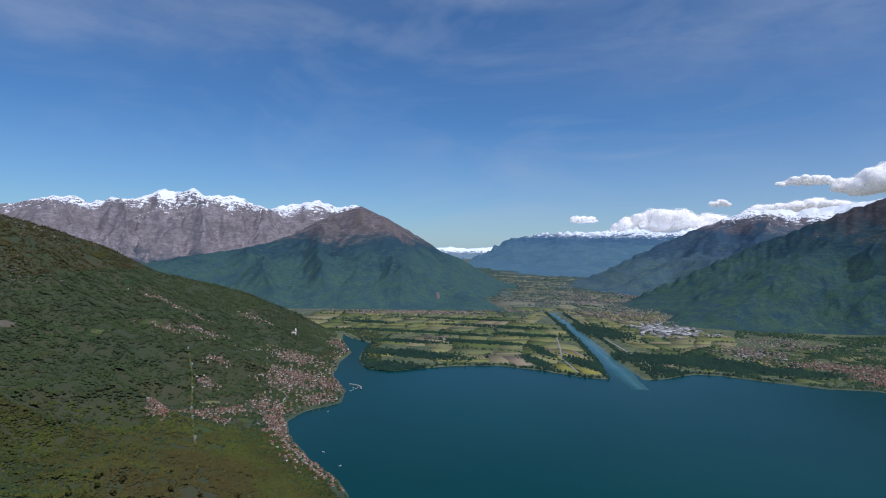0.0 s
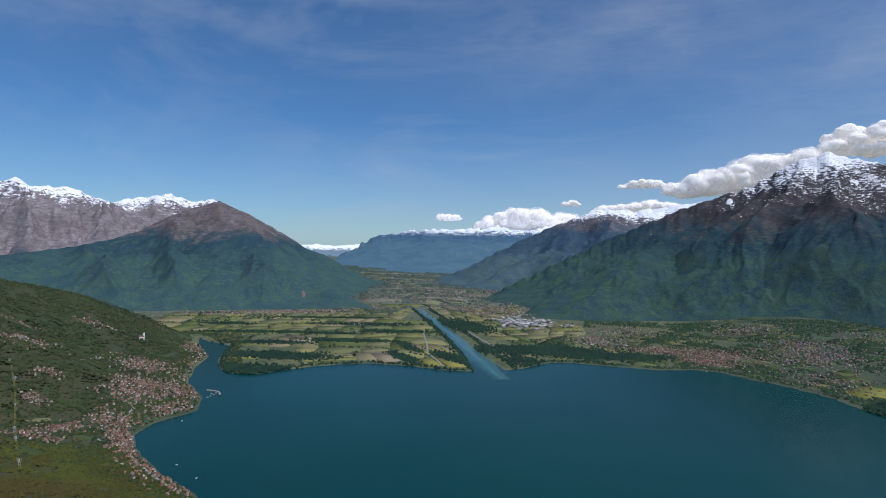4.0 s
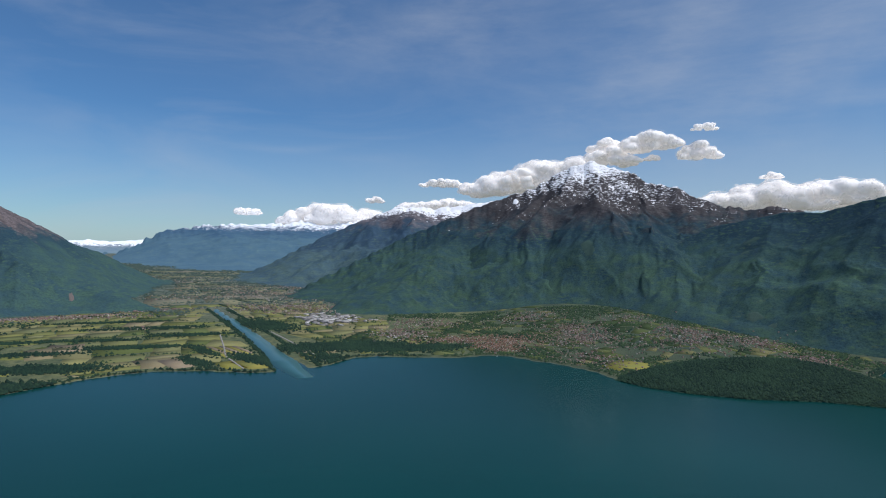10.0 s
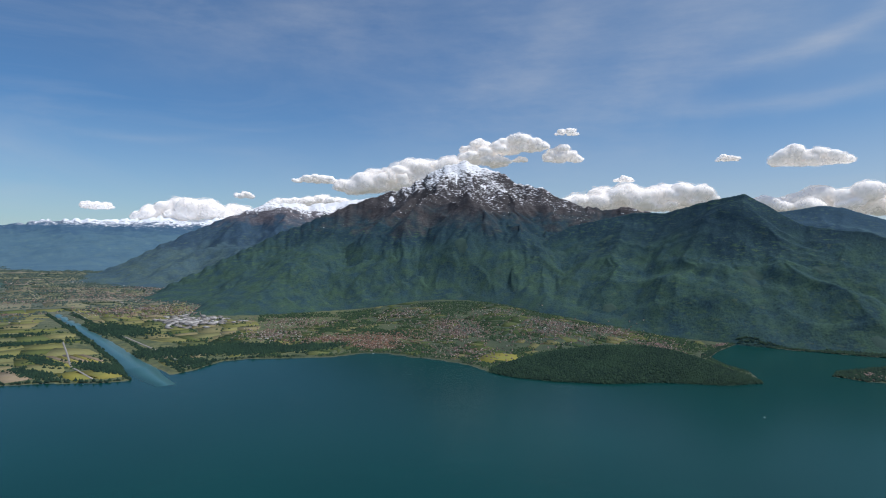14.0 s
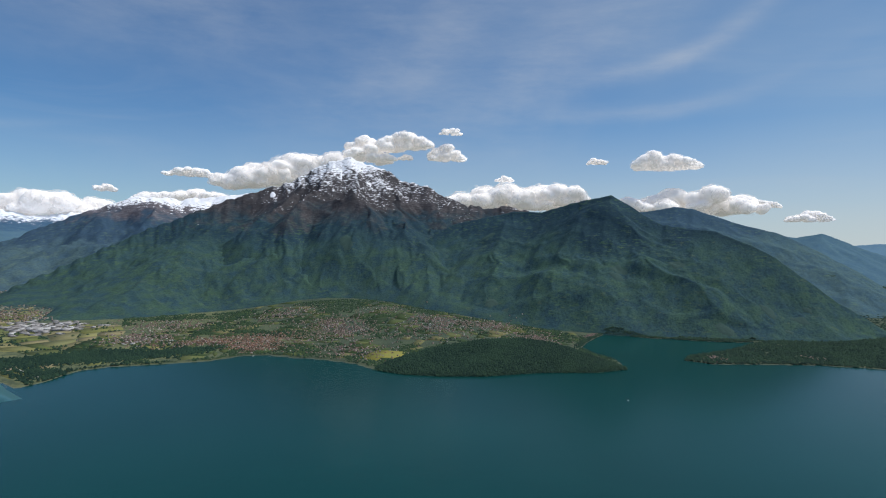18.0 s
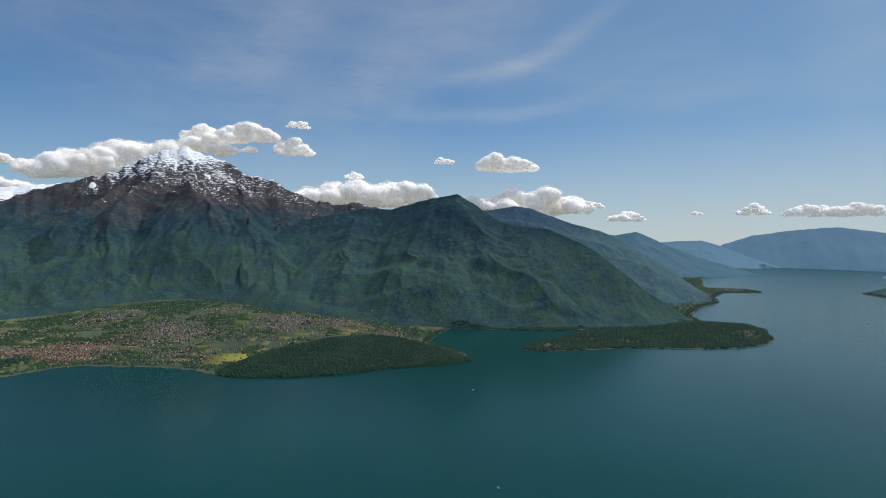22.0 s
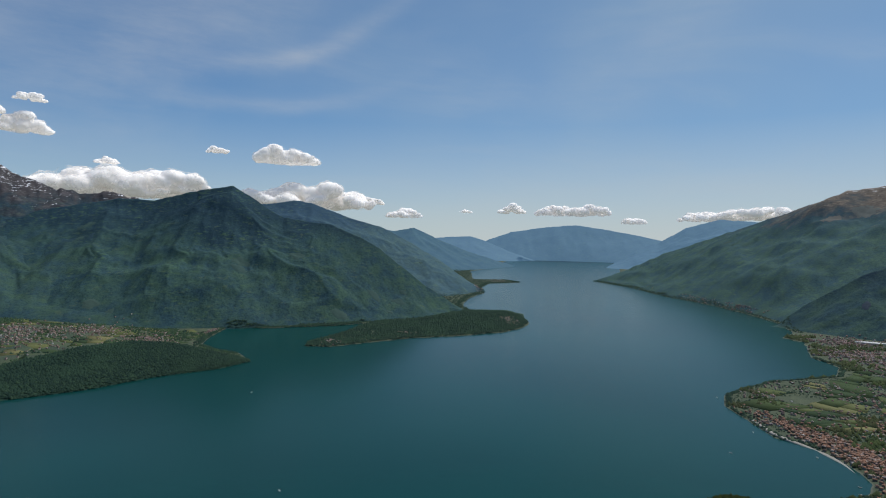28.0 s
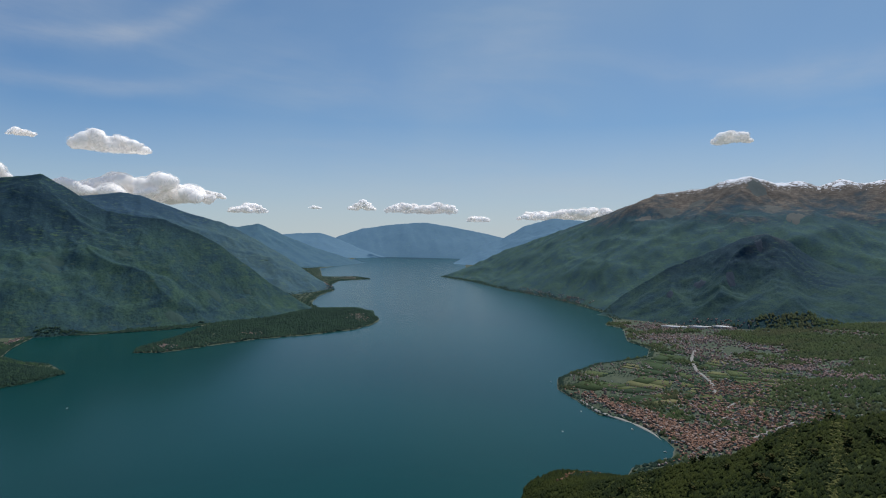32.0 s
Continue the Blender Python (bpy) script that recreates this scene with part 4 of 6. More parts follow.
BIG_TOWN = [("lake_town", 367, 545, 42, 22, -20, 190), ("lake_town", 410, 515, 40, 26, -40, 260), ("lake_town", 378, 488, 20, 24, 0, 190), ("lake_town", 512, 512, 45, 40, 0, 200), ("lake_town", 536, 620, 45, 40, 0, 150), ("lake_town", 491, 465, 42, 30, 0, 170),
            ("lake_town", 577, 391, 55, 42, 0, 170), ("lake_town", 627, 427, 32, 32, 0, 130), ("lake_town", 655, 367, 32, 32, 0, 130), ("lake_town", 630, 290, 30, 22, 0, 90), ("lake_town", 690, 246, 16, 5, 0, 30),
            ("lake_town", 405, 680, 45, 45, 0, 170), ("lake_town", 332, 612, 32, 32, 0, 140), ("lake_town", 430, 400, 30, 30, 0, 70), ("lake_town", 619, 520, 40, 40, 0, 60), ("cape_houses", 633, 94, 14, 7, 20, 30),
            ("cape_houses", 830, -128, 30, 12, 0, 60), ("cape_houses", 705, 14, 12, 8, 0, 14), ("coast_village", 1355, -135, 34, 8, 0, 50), ("coast_village", 1750, -235, 60, 22, 0, 70)]
WEST_TOWN = [("harbour_town", 353, -230, 26, 9, 10, 90), ("harbour_town", 324, -236, 20, 13, 0, 130), ("harbour_town", 294, -240, 18, 15, 0, 190), ("harbour_town", 266, -238, 15, 15, 0, 170), ("harbour_town", 268, -264, 20, 16, 0, 130),
             ("harbour_town", 296, -308, 30, 26, 0, 200), ("harbour_town", 327, -292, 26, 24, 0, 120), ("harbour_town", 355, -343, 30, 26, 0, 170), ("harbour_town", 281, -340, 22, 15, 0, 60)]
WEST_FAR = [("works_town", 590, -467, 42, 42, 0, 220), ("works_town", 679, -520, 42, 36, 0, 180), ("works_town", 577, -513, 42, 32, 0, 160), ("works_town", 646, -600, 50, 32, 0, 140), ("works_town", 495, -516, 32, 15, 0, 80), ("works_town", 519, -447, 40, 30, 0, 110),
            ("slope_village", 457, -441, 30, 20, 0, 60), ("slope_village", 422, -487, 26, 13, 0, 50), ("slope_village", 341, -451, 32, 15, 0, 80), ("slope_village", 640, -800, 75, 40, 0, 150), ("slope_village", 680, -880, 50, 40, 0, 90), ("slope_village", 400, -456, 34, 14, 0, 80), ("slope_village", 500, -640, 40, 20, 0, 50),
            ("shore_village", 1200, -600, 65, 24, 0, 130), ("shore_village", 1023, -588, 55, 18, 0, 110), ("shore_village", 1464, -630, 65, 20, 0, 80), ("shore_village", 1690, -640, 70, 30, 0, 50)]


def house_verts():
    """Unit houses: gabled bodies of ten vertices, and roofs of twelve."""
    body = np.array([(-.5, -.5, -.6), (.5, -.5, -.6), (.5, .5, -.6), (-.5, .5, -.6), (-.5, -.5, 1), (.5, -.5, 1), (.5, .5, 1), (-.5, .5, 1), (-.5, 0, 1.42), (.5, 0, 1.42)])
    e, o = 0.57, 0.6
    roof = np.array([(-e, -o, .97), (e, -o, .97), (-e, 0, 1.50), (e, 0, 1.50), (-e, o, .97), (e, o, .97), (-e, -o, .89), (e, -o, .89), (-e, 0, 1.40), (e, 0, 1.40), (-e, o, .89), (e, o, .89)])
    bf4 = np.array([(0, 1, 5, 4), (2, 3, 7, 6), (4, 5, 9, 8), (6, 7, 8, 9)])
    bf5 = np.array([(1, 2, 6, 9, 5), (3, 0, 4, 8, 7)])
    rf4 = np.array([(0, 1, 3, 2), (2, 3, 5, 4), (1, 0, 6, 7), (4, 5, 11, 10), (6, 8, 9, 7), (8, 10, 11, 9), (0, 2, 8, 6), (2, 4, 10, 8), (3, 1, 7, 9), (5, 3, 9, 11)])
    return body, roof, bf4, bf5, rf4


BODY, ROOF, BF4, BF5, RF4 = house_verts()


def house_sizes(n):
    return np.stack([0.95 + 0.9 * rng.rand(n), 0.75 + 0.5 * rng.rand(n), 0.5 + 0.45 * rng.rand(n)], -1)


def houses(name, x, y, mats, label, scale=1.0, sizes=None, climb=1.5):
    """One mesh of many gabled houses."""
    z = land_z(x, y)
    ok = (z > 0.3) & (z - ground_z(x, y) < climb)
    x, y, z = x[ok], y[ok], z[ok]
    n = len(x)
    size = (house_sizes(n) if sizes is None else sizes[ok]) * scale
    a = rng.choice([0.0, 1.57], n) + rng.randn(n) * 0.3 + np.round(fbm(x * 0.03, y * 0.03, 2, 5) * 4) * 0.4
    verts, faces4, faces5, slots4, slots5, base = [], [], [], [], [], 0
    for shape, f4, f5, slot in ((BODY, BF4, BF5, 0), (ROOF, RF4, None, 1)):
        k = len(shape)
        v = shape[None] * size[:, None, :]
        c, s_ = np.cos(a)[:, None], np.sin(a)[:, None]
        v = np.stack([v[..., 0] * c - v[..., 1] * s_ + x[:, None], v[..., 0] * s_ + v[..., 1] * c + y[:, None], v[..., 2] + z[:, None]], -1).reshape(-1, 3)
        off = (np.arange(n) * k + base)[:, None, None]
        faces4.append((f4[None] + off).reshape(-1, 4))
        slots4.append(np.full(n * len(f4), slot))
        if f5 is not None:
            faces5.append((f5[None] + off).reshape(-1, 5))
            slots5.append(np.full(n * len(f5), slot))
        verts.append(v)
        base += n * k
    me = raw_mesh(name, np.concatenate(verts), faces4 + faces5, mats, slots4 + slots5)
    return tagged(new(name, me), label, "houses", kind="stuff")


def settle(name, towns, label, scale=1.0, roofs=None, climb=1.5):
    roofs = roofs or ROOFS
    xs, ys = [], []
    for _, x, y, rx, ry, turn, n in towns:
        px, py = blob(int(n * (1.9 if x > 0 else 1.8)), x, y, rx * 1.15, ry * 1.15, turn)
        xs.append(px), ys.append(py)
    return houses(name, np.concatenate(xs), np.concatenate(ys), [WALLS, roofs], label, scale, climb=climb)


def line_places(line, gap, side, spread):
    """Places along a line, to one side of it."""
    xs, ys = [], []
    for (ax, ay), (bx, by) in zip(line, line[1:]):
        L = math.hypot(bx - ax, by - ay)
        k = max(1, int(L / gap))
        u = (np.arange(k) + rng.rand(k)) / k
        w = side + spread * rng.rand(k)
        xs.append(ax + (bx - ax) * u - (by - ay) / L * w)
        ys.append(ay + (by - ay) * u + (bx - ax) / L * w)
    return np.concatenate(xs), np.concatenate(ys)


def clear_of_towns(x, y, towns, share):
    ok = np.ones(len(x), bool)
    for _, tx, ty, rx, ry, turn, n in towns:
        c = radians(turn)
        u, v = (x - tx) * math.cos(c) + (y - ty) * math.sin(c), -(x - tx) * math.sin(c) + (y - ty) * math.cos(c)
        ok &= ((u / rx) ** 2 + (v / ry) ** 2 > 1.0) | (rng.rand(len(x)) < share)
    return ok


# ---- cumulus clouds ----
def cloud(az, el, wide, high, far=3200.0, lean=0.0):
    """A heap cloud with ragged wisps round it; width and height in degrees as seen from the eye."""
    W, Hh = radians(wide) * far, radians(high) * far
    billow = bpy.data.textures.new("billow", "CLOUDS")
    billow.noise_scale, billow.noise_depth = Hh * 0.5, 3
    fine_billow = bpy.data.textures.new("fine_billow", "CLOUDS")
    fine_billow.noise_scale, fine_billow.noise_depth = Hh * 0.16, 3
    n = int(7 + 6 * wide / max(high, 0.8) + 3 * wide)
    u = rng.rand(n) * 2 - 1
    crown = np.sqrt(np.clip(1 - u * u, 0, 1)) * (0.25 + 1.0 * fbm(u * 2.6 + az, u * 0 + az, 3, 4))
    v = rng.rand(n) ** 0.7 * crown
    size = Hh * (0.22 + 0.26 * rng.rand(n)) * (0.45 + 0.65 * np.sqrt(np.clip(1 - u * u, 0, 1)))
    c = np.stack([u * W / 2, (rng.rand(n) - 0.5) * W * 0.35, v * Hh * 0.72 + u * W / 2 * lean], -1)
    body = None
    for name, grow, voxel, puffed, mat in (("cloud", 1.0, 0.05, 0.12, CLOUD), ("wisp", 1.14, 0.06, 0.26, WISP)):
        verts, f = lumps(BALL, BALL_F, c, size * grow, 0.6, 0.06)
        floor_z = verts[:, 0] * lean - Hh * 0.05 * grow
        verts[:, 2] = np.where(verts[:, 2] < floor_z, floor_z + (verts[:, 2] - floor_z) * 0.2, verts[:, 2])
        ob = new(name, raw_mesh(name, verts, [f], [mat], flat=False))
        skin = ob.modifiers.new("skin", "REMESH")
        skin.mode, skin.voxel_size, skin.use_smooth_shade = "VOXEL", max(Hh * voxel, 2.2), True
        puff = ob.modifiers.new("puff", "DISPLACE")
        puff.texture, puff.strength, puff.texture_coords = billow, Hh * puffed, "LOCAL"
        soften = ob.modifiers.new("soften", "SMOOTH")
        soften.factor, soften.iterations = 0.5, 4
        curl = ob.modifiers.new("curl", "DISPLACE")
        curl.texture, curl.strength, curl.texture_coords = fine_billow, Hh * 0.09, "LOCAL"
        if body:
            ob.parent = body
            tagged(ob, "thin ragged cloud wisps")
        else:
            body = ob
    a = radians(az)
    body.matrix_world = pose(-far * math.sin(a), far * math.cos(a), EYE_Z + far * math.tan(radians(el - high * 0.45)), 0, 0, az)
    return tagged(body, "white fair-weather heap cloud with a flat grey base", "cloud", "fair-weather clouds")


CLOUDS = [(-38.16, 6.36, 7.8, 2.7, 3200, 0.12), (-42.45, 7.53, 8.5, 3.6, 3200, 0.12), (-47.0, 8.48, 7.7, 1.8, 3200, 0.1),
          (-51.63, 10.14, 5.7, 2.1, 3200, 0.08),
          (-47.83, 9.72, 2.9, 1.5, 3200, 0),
          (-56.13, 9.02, 3.5, 1.7, 3200, 0),
          (-56.45, 11.05, 2.1, 0.8, 3200, 0),
          (-61.34, 5.05, 10.7, 3.2, 3200, 0.03),
          (-65.74, 5.24, 7.8, 2.8, 3200, 0.05),
          (-61.87, 6.58, 1.8, 0.7, 3200, 0),
          (-70.89, 8.2, 1.6, 0.6, 3200, 0),
          (-32.01, 6.17, 4.1, 1.1, 3200, 0),
          (-32.2, 3.9, 9.8, 1.7, 4400, 0.03),
          (-21.7, 2.8, 10.6, 2.5, 4400, 0.0),
          (-13.68, 2.81, 2.4, 0.9, 4400, 0),
          (-25.53, 4.3, 1.6, 0.8, 3200, 0),
          (-52.0, 8.46, 1.4, 0.6, 3200, 0),
          (-76.83, 8.31, 5.6, 1.9, 3200, 0),
          (-70.65, 8.2, 1.7, 0.7, 3200, 0),
          (-79.1, 4.52, 12.9, 2.5, 3200, -0.03),
          (-84.68, 4.14, 3.0, 0.8, 4400, 0),
          (-88.27, 3.04, 3.4, 1.0, 4400, 0),
          (-98.87, 3.61, 2.5, 0.9, 3400, 0),
          (-104.88, 3.68, 7.2, 1.3, 4400, 0),
          (-110.43, 2.68, 2.2, 0.8, 4400, 0),
          (-118.87, 3.35, 9.3, 1.4, 4400, 0.03),
          (-94.33, 3.32, 1.3, 0.4, 3400, 0),
          (-133.28, 10.05, 3.0, 1.3, 3200, 0)]
for row in CLOUDS:
    cloud(*row)

# ---- river and roads ----
def ribbon(name, line, width, mat, label, category, lift=0.25, flat_z=None, kind="structure", step=3.0):
    """A strip of even or changing width along a line, laid on the land."""
    pts = []
    for (ax, ay), (bx, by) in zip(line, line[1:]):
        k = max(1, int(math.hypot(bx - ax, by - ay) / step))
        pts += [(ax + (bx - ax) * i / k, ay + (by - ay) * i / k) for i in range(k)]
    pts.append(line[-1])
    q = np.array(pts, float)
    for _ in range(6):
        q[1:-1] = (q[:-2] + 2 * q[1:-1] + q[2:]) / 4
    d = np.gradient(q, axis=0)
    d /= np.linalg.norm(d, axis=1)[:, None]
    nrm = np.stack([-d[:, 1], d[:, 0]], -1)
    w = np.interp(np.linspace(0, 1, len(q)), np.linspace(0, 1, len(width)), width)[:, None] / 2
    L, R_ = q + nrm * w, q - nrm * w
    grids = []
    for g in (L - nrm * 0, L, R_, R_):
        z = np.full(len(g), flat_z) if flat_z is not None else land_z(g[:, 0], g[:, 1]) + lift
        grids.append(np.stack([g[:, 0], g[:, 1], z], -1))
    grids[0][:, 2] -= 0.5
    grids[3][:, 2] -= 0.5
    G_ = np.stack(grids, 0)
    ob = mesh_grid(name, G_[..., 0], G_[..., 1], G_[..., 2], mat)
    return tagged(ob, label, category, kind=kind)


ribbon("river", [(156, 448), (156, 462), (156, 482), (162, 556), (170.5, 670), (176.5, 800), (182, 950)], [14, 26, 25, 21, 18, 15, 12, 9], RIVER, "straight turquoise river running into the lake", "river", flat_z=0.04)
ribbon("road", [(519, -447), (475, -405), (430, -372), (392, -352), (370, -337), (352, -322)], [3.0], PAVING, "pale valley road through the harbour town", "road", 0.7)
ribbon("road", [(254, -201), (268, -214), (292, -222), (314, -221), (333, -212), (366, -216)], [2.2], PAVING, "pale lakeside promenade", "road", 0.5)
ribbon("road", [(-122, 470), (-108, 420), (-102, 385), (-104, 352), (-88, 318), (-70, 288), (-55, 266)], [1.6], PAVING, "pale shore road through the village", "road")
ribbon("road", [(-158, 452), (-150, 470), (-152, 490)], [1.4], PAVING, "pale hairpin road on the wooded slope", "road")
ribbon("road", [(330, 930), (300, 960), (285, 1010), (300, 1080), (280, 1160)], [4], PAVING, "pale road across the plain", "road")
ribbon("road", [(193, 500), (196, 600), (196, 720), (200, 860), (206, 960)], [2.2], PAVING, "pale dyke track beside the river", "road")
ribbon("road", [(120, 500), (118, 560), (128, 620), (140, 700)], [1.6], PAVING, "pale farm track between fields", "road")
for k, (x0, y0, x1, y1) in enumerate([(280, -318, 262, -262), (312, -318, 300, -278), (330, -330, 318, -300), (340, -452, 322, -392)]):
    ribbon("road", [(x0, y0), ((x0 + x1) / 2 + 3, (y0 + y1) / 2), (x1, y1)], [1.8], PAVING, "narrow pale street between the houses", "road", 0.7)

# ---- sheds and long works halls ----
def sheds(name, x, y, label, scale):
    n = len(x)
    size = np.stack([1.8 + 3.6 * rng.rand(n) ** 2, 1.4 + 2 * rng.rand(n), 0.5 + 0.4 * rng.rand(n)], -1) * scale
    return houses(name, x, y, [SHEDS, SHEDS], label, 1.0, size * np.array([1, 1, 0.8]))


px, py = blob(150, 300, 770, 42, 52, -20)
sheds("industrial_sheds", px, py, "pale flat industrial sheds at the edge of the plain", 2.3)
px, py = blob(24, 320, 600, 30, 26)
sheds("industrial_sheds", px, py, "pale grey workshops behind the lake town", 1.0)
px, py = blob(30, 345, -268, 50, 26)
sheds("industrial_sheds", px, py, "pale boathouses and workshops behind the harbour", 0.55)
HALL = island_material("white_sheet_roof", [(0.0, (0.62, 0.61, 0.59)), (1.0, (0.74, 0.73, 0.70))], 0.7, per_object=True, mottle=0.15)
for x, y, w in ((672, -546, 24), (657, -577, 20), (640, -602, 22)):
    hall = new("works_hall")
    hall.matrix_world = pose(x, y, float(ground_z(np.array([float(x)]), np.array([float(y)]))[0]) + 0.8, 0, 0, 54)
    tagged(hall, "long white steelworks hall behind the town", "factory hall", "works halls")
    for y_off, deep in ((0.0, 5.0), (6.0, 4.0)):
        size = np.array([w, deep, 1.1])
        part("wall", raw_mesh("wall", BODY * size, [BF4, BF5], [SHEDS]), hall, m=pose(y_off, y_off, 0))
        part("roof", raw_mesh("roof", ROOF * size, [RF4], [HALL]), hall, m=pose(y_off, y_off, 0))

# ---- towns ----
settle("hillside_hamlets", HAMLETS, "clusters of stone houses with red clay roofs on the slope", 0.95)
settle("shore_town_houses", SHORE_TOWN, "houses with clay roofs packed along the lake shore", 1.0)
settle("plain_villages", FAR_TOWNS, "scattered villages on the river plain", 1.3, ROOFS_FAR)
settle("waterfront_houses", BIG_TOWN[:3], "waterfront town of cream houses with terracotta roofs", 1.15)
settle("lake_town_houses", BIG_TOWN[3:], "lakeside town of cream houses with clay roofs", 1.15, ROOFS_FAR, 14.0)
settle("harbour_town_houses", WEST_TOWN, "dense harbour town with terracotta roofs", 1.2)
settle("west_shore_houses", WEST_FAR, "towns and villages along the western shore", 1.4, ROOFS_FAR, 9.0)

sx, sy = ring(2600, -117, -144, 265, 660)
keep = (shore_distance(sx, sy) > 5) & (ground_z(sx, sy) < 26) & (fbm(sx * 0.035, sy * 0.035, 3, 51) > 0.44)
houses("scattered_houses", sx[keep], sy[keep], [WALLS, ROOFS_FAR], "scattered houses among gardens on the western flats", 1.1)
sx, sy = ring(800, -36, -70, 480, 760)
keep = (shore_distance(sx, sy) > 5) & (land_z(sx, sy) < ground_z(sx, sy) + 0.3) & (fbm(sx * 0.03, sy * 0.03, 3, 53) > 0.42)
houses("fan_houses", sx[keep], sy[keep], [WALLS, ROOFS_FAR], "scattered houses among gardens on the alluvial fan", 1.1)
fx, fy = line_places(NEAR_SHORE[6:17], 1.6, 1.5, 14)
houses("shore_fringe_houses", fx, fy, [WALLS, ROOFS], "houses and boat sheds strung along the shore", 1.15)
kinds = []
for k in range(8):
    w, l, h = house_sizes(1)[0]
    size = np.array([w, l, h])
    stack = np.array([(-.05, -.05, 0), (.05, -.05, 0), (.05, .05, 0), (-.05, .05, 0), (-.05, -.05, .35), (.05, -.05, .35), (.05, .05, .35), (-.05, .05, .35)])
    stack = stack + np.array([w * 0.2, l * 0.2, h * 1.2])
    sf = np.array([(0, 1, 5, 4), (1, 2, 6, 5), (2, 3, 7, 6), (3, 0, 4, 7), (4, 5, 6, 7)])
    kinds.append((raw_mesh("wall", BODY * size, [BF4, BF5], [WALL_ONE]), raw_mesh("roof", ROOF * size, [RF4], [ROOF_ONE]), raw_mesh("chimney", stack, [sf], [WALL_ONE])))
ax, ay = line_places([(-104, 372), (-104, 350), (-88, 314), (-72, 284), (-53, 262), (-43, 250)], 1.1, -1.5, 9.0)
bx, by = line_places([(250, -200), (266, -226), (290, -231), (312, -231), (331, -219)], 1.15, -11.0, 9.0)
cx, cy = line_places([(226, -122), (240, -136), (243, -168), (254, -183)], 2.2, -3.5, 2.5)
dx, dy = blob(45, -147, 303, 12, 4, -50)
hx, hy = np.concatenate([ax, bx, cx, dx]), np.concatenate([ay, by, cy, dy])
hz = land_z(hx, hy)
for x, y, z in zip(hx, hy, hz):
    if z < 0.3:
        continue
    h = new("house")
    h.matrix_world = pose(x, y, z, 0, 0, rng.choice([0, 90]) + rng.randn() * 20)
    tagged(h, "cream-walled house with a terracotta gable roof by the lake", "house", "lakeside houses")
    for nm, me in zip(("wall", "roof", "chimney"), kinds[rng.randint(8)]):
        part(nm, me, h)


# ---- fields: the plain cut into parcels ----
def parcels(x0, y0, x1, y1, least, out):
    w, h = x1 - x0, y1 - y0
    if max(w, h) < least * (1.2 + 1.6 * rng.rand()):
        out.append((x0, y0, x1, y1))
    elif w * 1.25 > h:
        c = x0 + w * (0.35 + 0.3 * rng.rand())
        parcels(x0, y0, c, y1, least, out), parcels(c, y0, x1, y1, least, out)
    else:
        c = y0 + h * (0.35 + 0.3 * rng.rand())
        parcels(x0, y0, x1, c, least, out), parcels(x0, c, x1, y1, least, out)


def field_set(cx, cy, hw, hh, turn, least, keep, gap=0.3):
    out, c = [], radians(turn)
    parcels(-hw, -hh, hw, hh, least, out)
    quads = []
    for x0, y0, x1, y1 in out:
        q = np.array([(x0 + gap, y0 + gap), (x1 - gap, y0 + gap), (x1 - gap, y1 - gap), (x0 + gap, y1 - gap)])
        q = q + rng.randn(4, 2) * min(x1 - x0, y1 - y0) * 0.09
        q = np.stack([cx + q[:, 0] * math.cos(c) - q[:, 1] * math.sin(c), cy + q[:, 0] * math.sin(c) + q[:, 1] * math.cos(c)], -1)
        q = q + np.stack([fbm(q[:, 0] * 0.010, q[:, 1] * 0.010, 3, 61) - 0.5, fbm(q[:, 0] * 0.010, q[:, 1] * 0.010, 3, 67) - 0.5], -1) * 70
        mid = q.mean(0)
        if keep(mid[0], mid[1], q):
            quads.append(q)
    return quads


def on_land(margin):
    def test(x, y, q):
        ring_ = np.concatenate([q, (q + np.roll(q, 1, 0)) / 2, [[x, y]]])
        return shore_distance(ring_[:, 0], ring_[:, 1]).min() > margin
    return test


plain = [q for q in field_set(70, 740, 270, 290, -7, 21, on_land(3), 0.12) if land_z(q[:, 0], q[:, 1]).max() < 1.5]
plain_far = [q for q in field_set(200, 1560, 440, 530, -8, 42, on_land(4), 0.6) if land_z(q[:, 0], q[:, 1]).max() < 1.5]
fan = [q for q in field_set(520, 430, 200, 260, 20, 13, on_land(6)) if rng.rand() < 0.6 - 0.016 * ground_z(q[:1, 0], q[:1, 1])[0] and (land_z(q[:, 0], q[:, 1]) - ground_z(q[:, 0], q[:, 1])).max() < 0.5]
west = [q for q in field_set(420, -330, 90, 110, 35, 14, on_land(6)) if rng.rand() < 0.7 and land_z(q[:, 0], q[:, 1]).max() < 12]
slope = [q for q in field_set(-190, 430, 110, 190, 20, 9, on_land(16)) if rng.rand() < 0.045 and np.hypot(*q.mean(0)) > 430]
FIELD_F = np.array([(0, 1, 2, 3), (1, 0, 4, 5), (2, 1, 5, 6), (3, 2, 6, 7), (0, 3, 7, 4)])


def field_block(q, lift):
    z = land_z(q[:, 0], q[:, 1])
    top = np.column_stack([q, z + lift])
    return np.concatenate([top, np.column_stack([q, z - 0.4])])


# fields that stand out: place, half-length, half-width, turn, kind
DRY = island_material("ploughed_earth", [(0.0, (0.285, 0.225, 0.150)), (1.0, (0.320, 0.255, 0.180))], per_object=True, mottle=0.3, zones=((0.06, (0.22, 0.19, 0.11), 0.5),))
YELLOW = island_material("ripe_meadow", [(0.0, (0.265, 0.250, 0.062)), (1.0, (0.310, 0.275, 0.080))], per_object=True, mottle=0.3, zones=((0.05, (0.16, 0.18, 0.06), 0.6),))
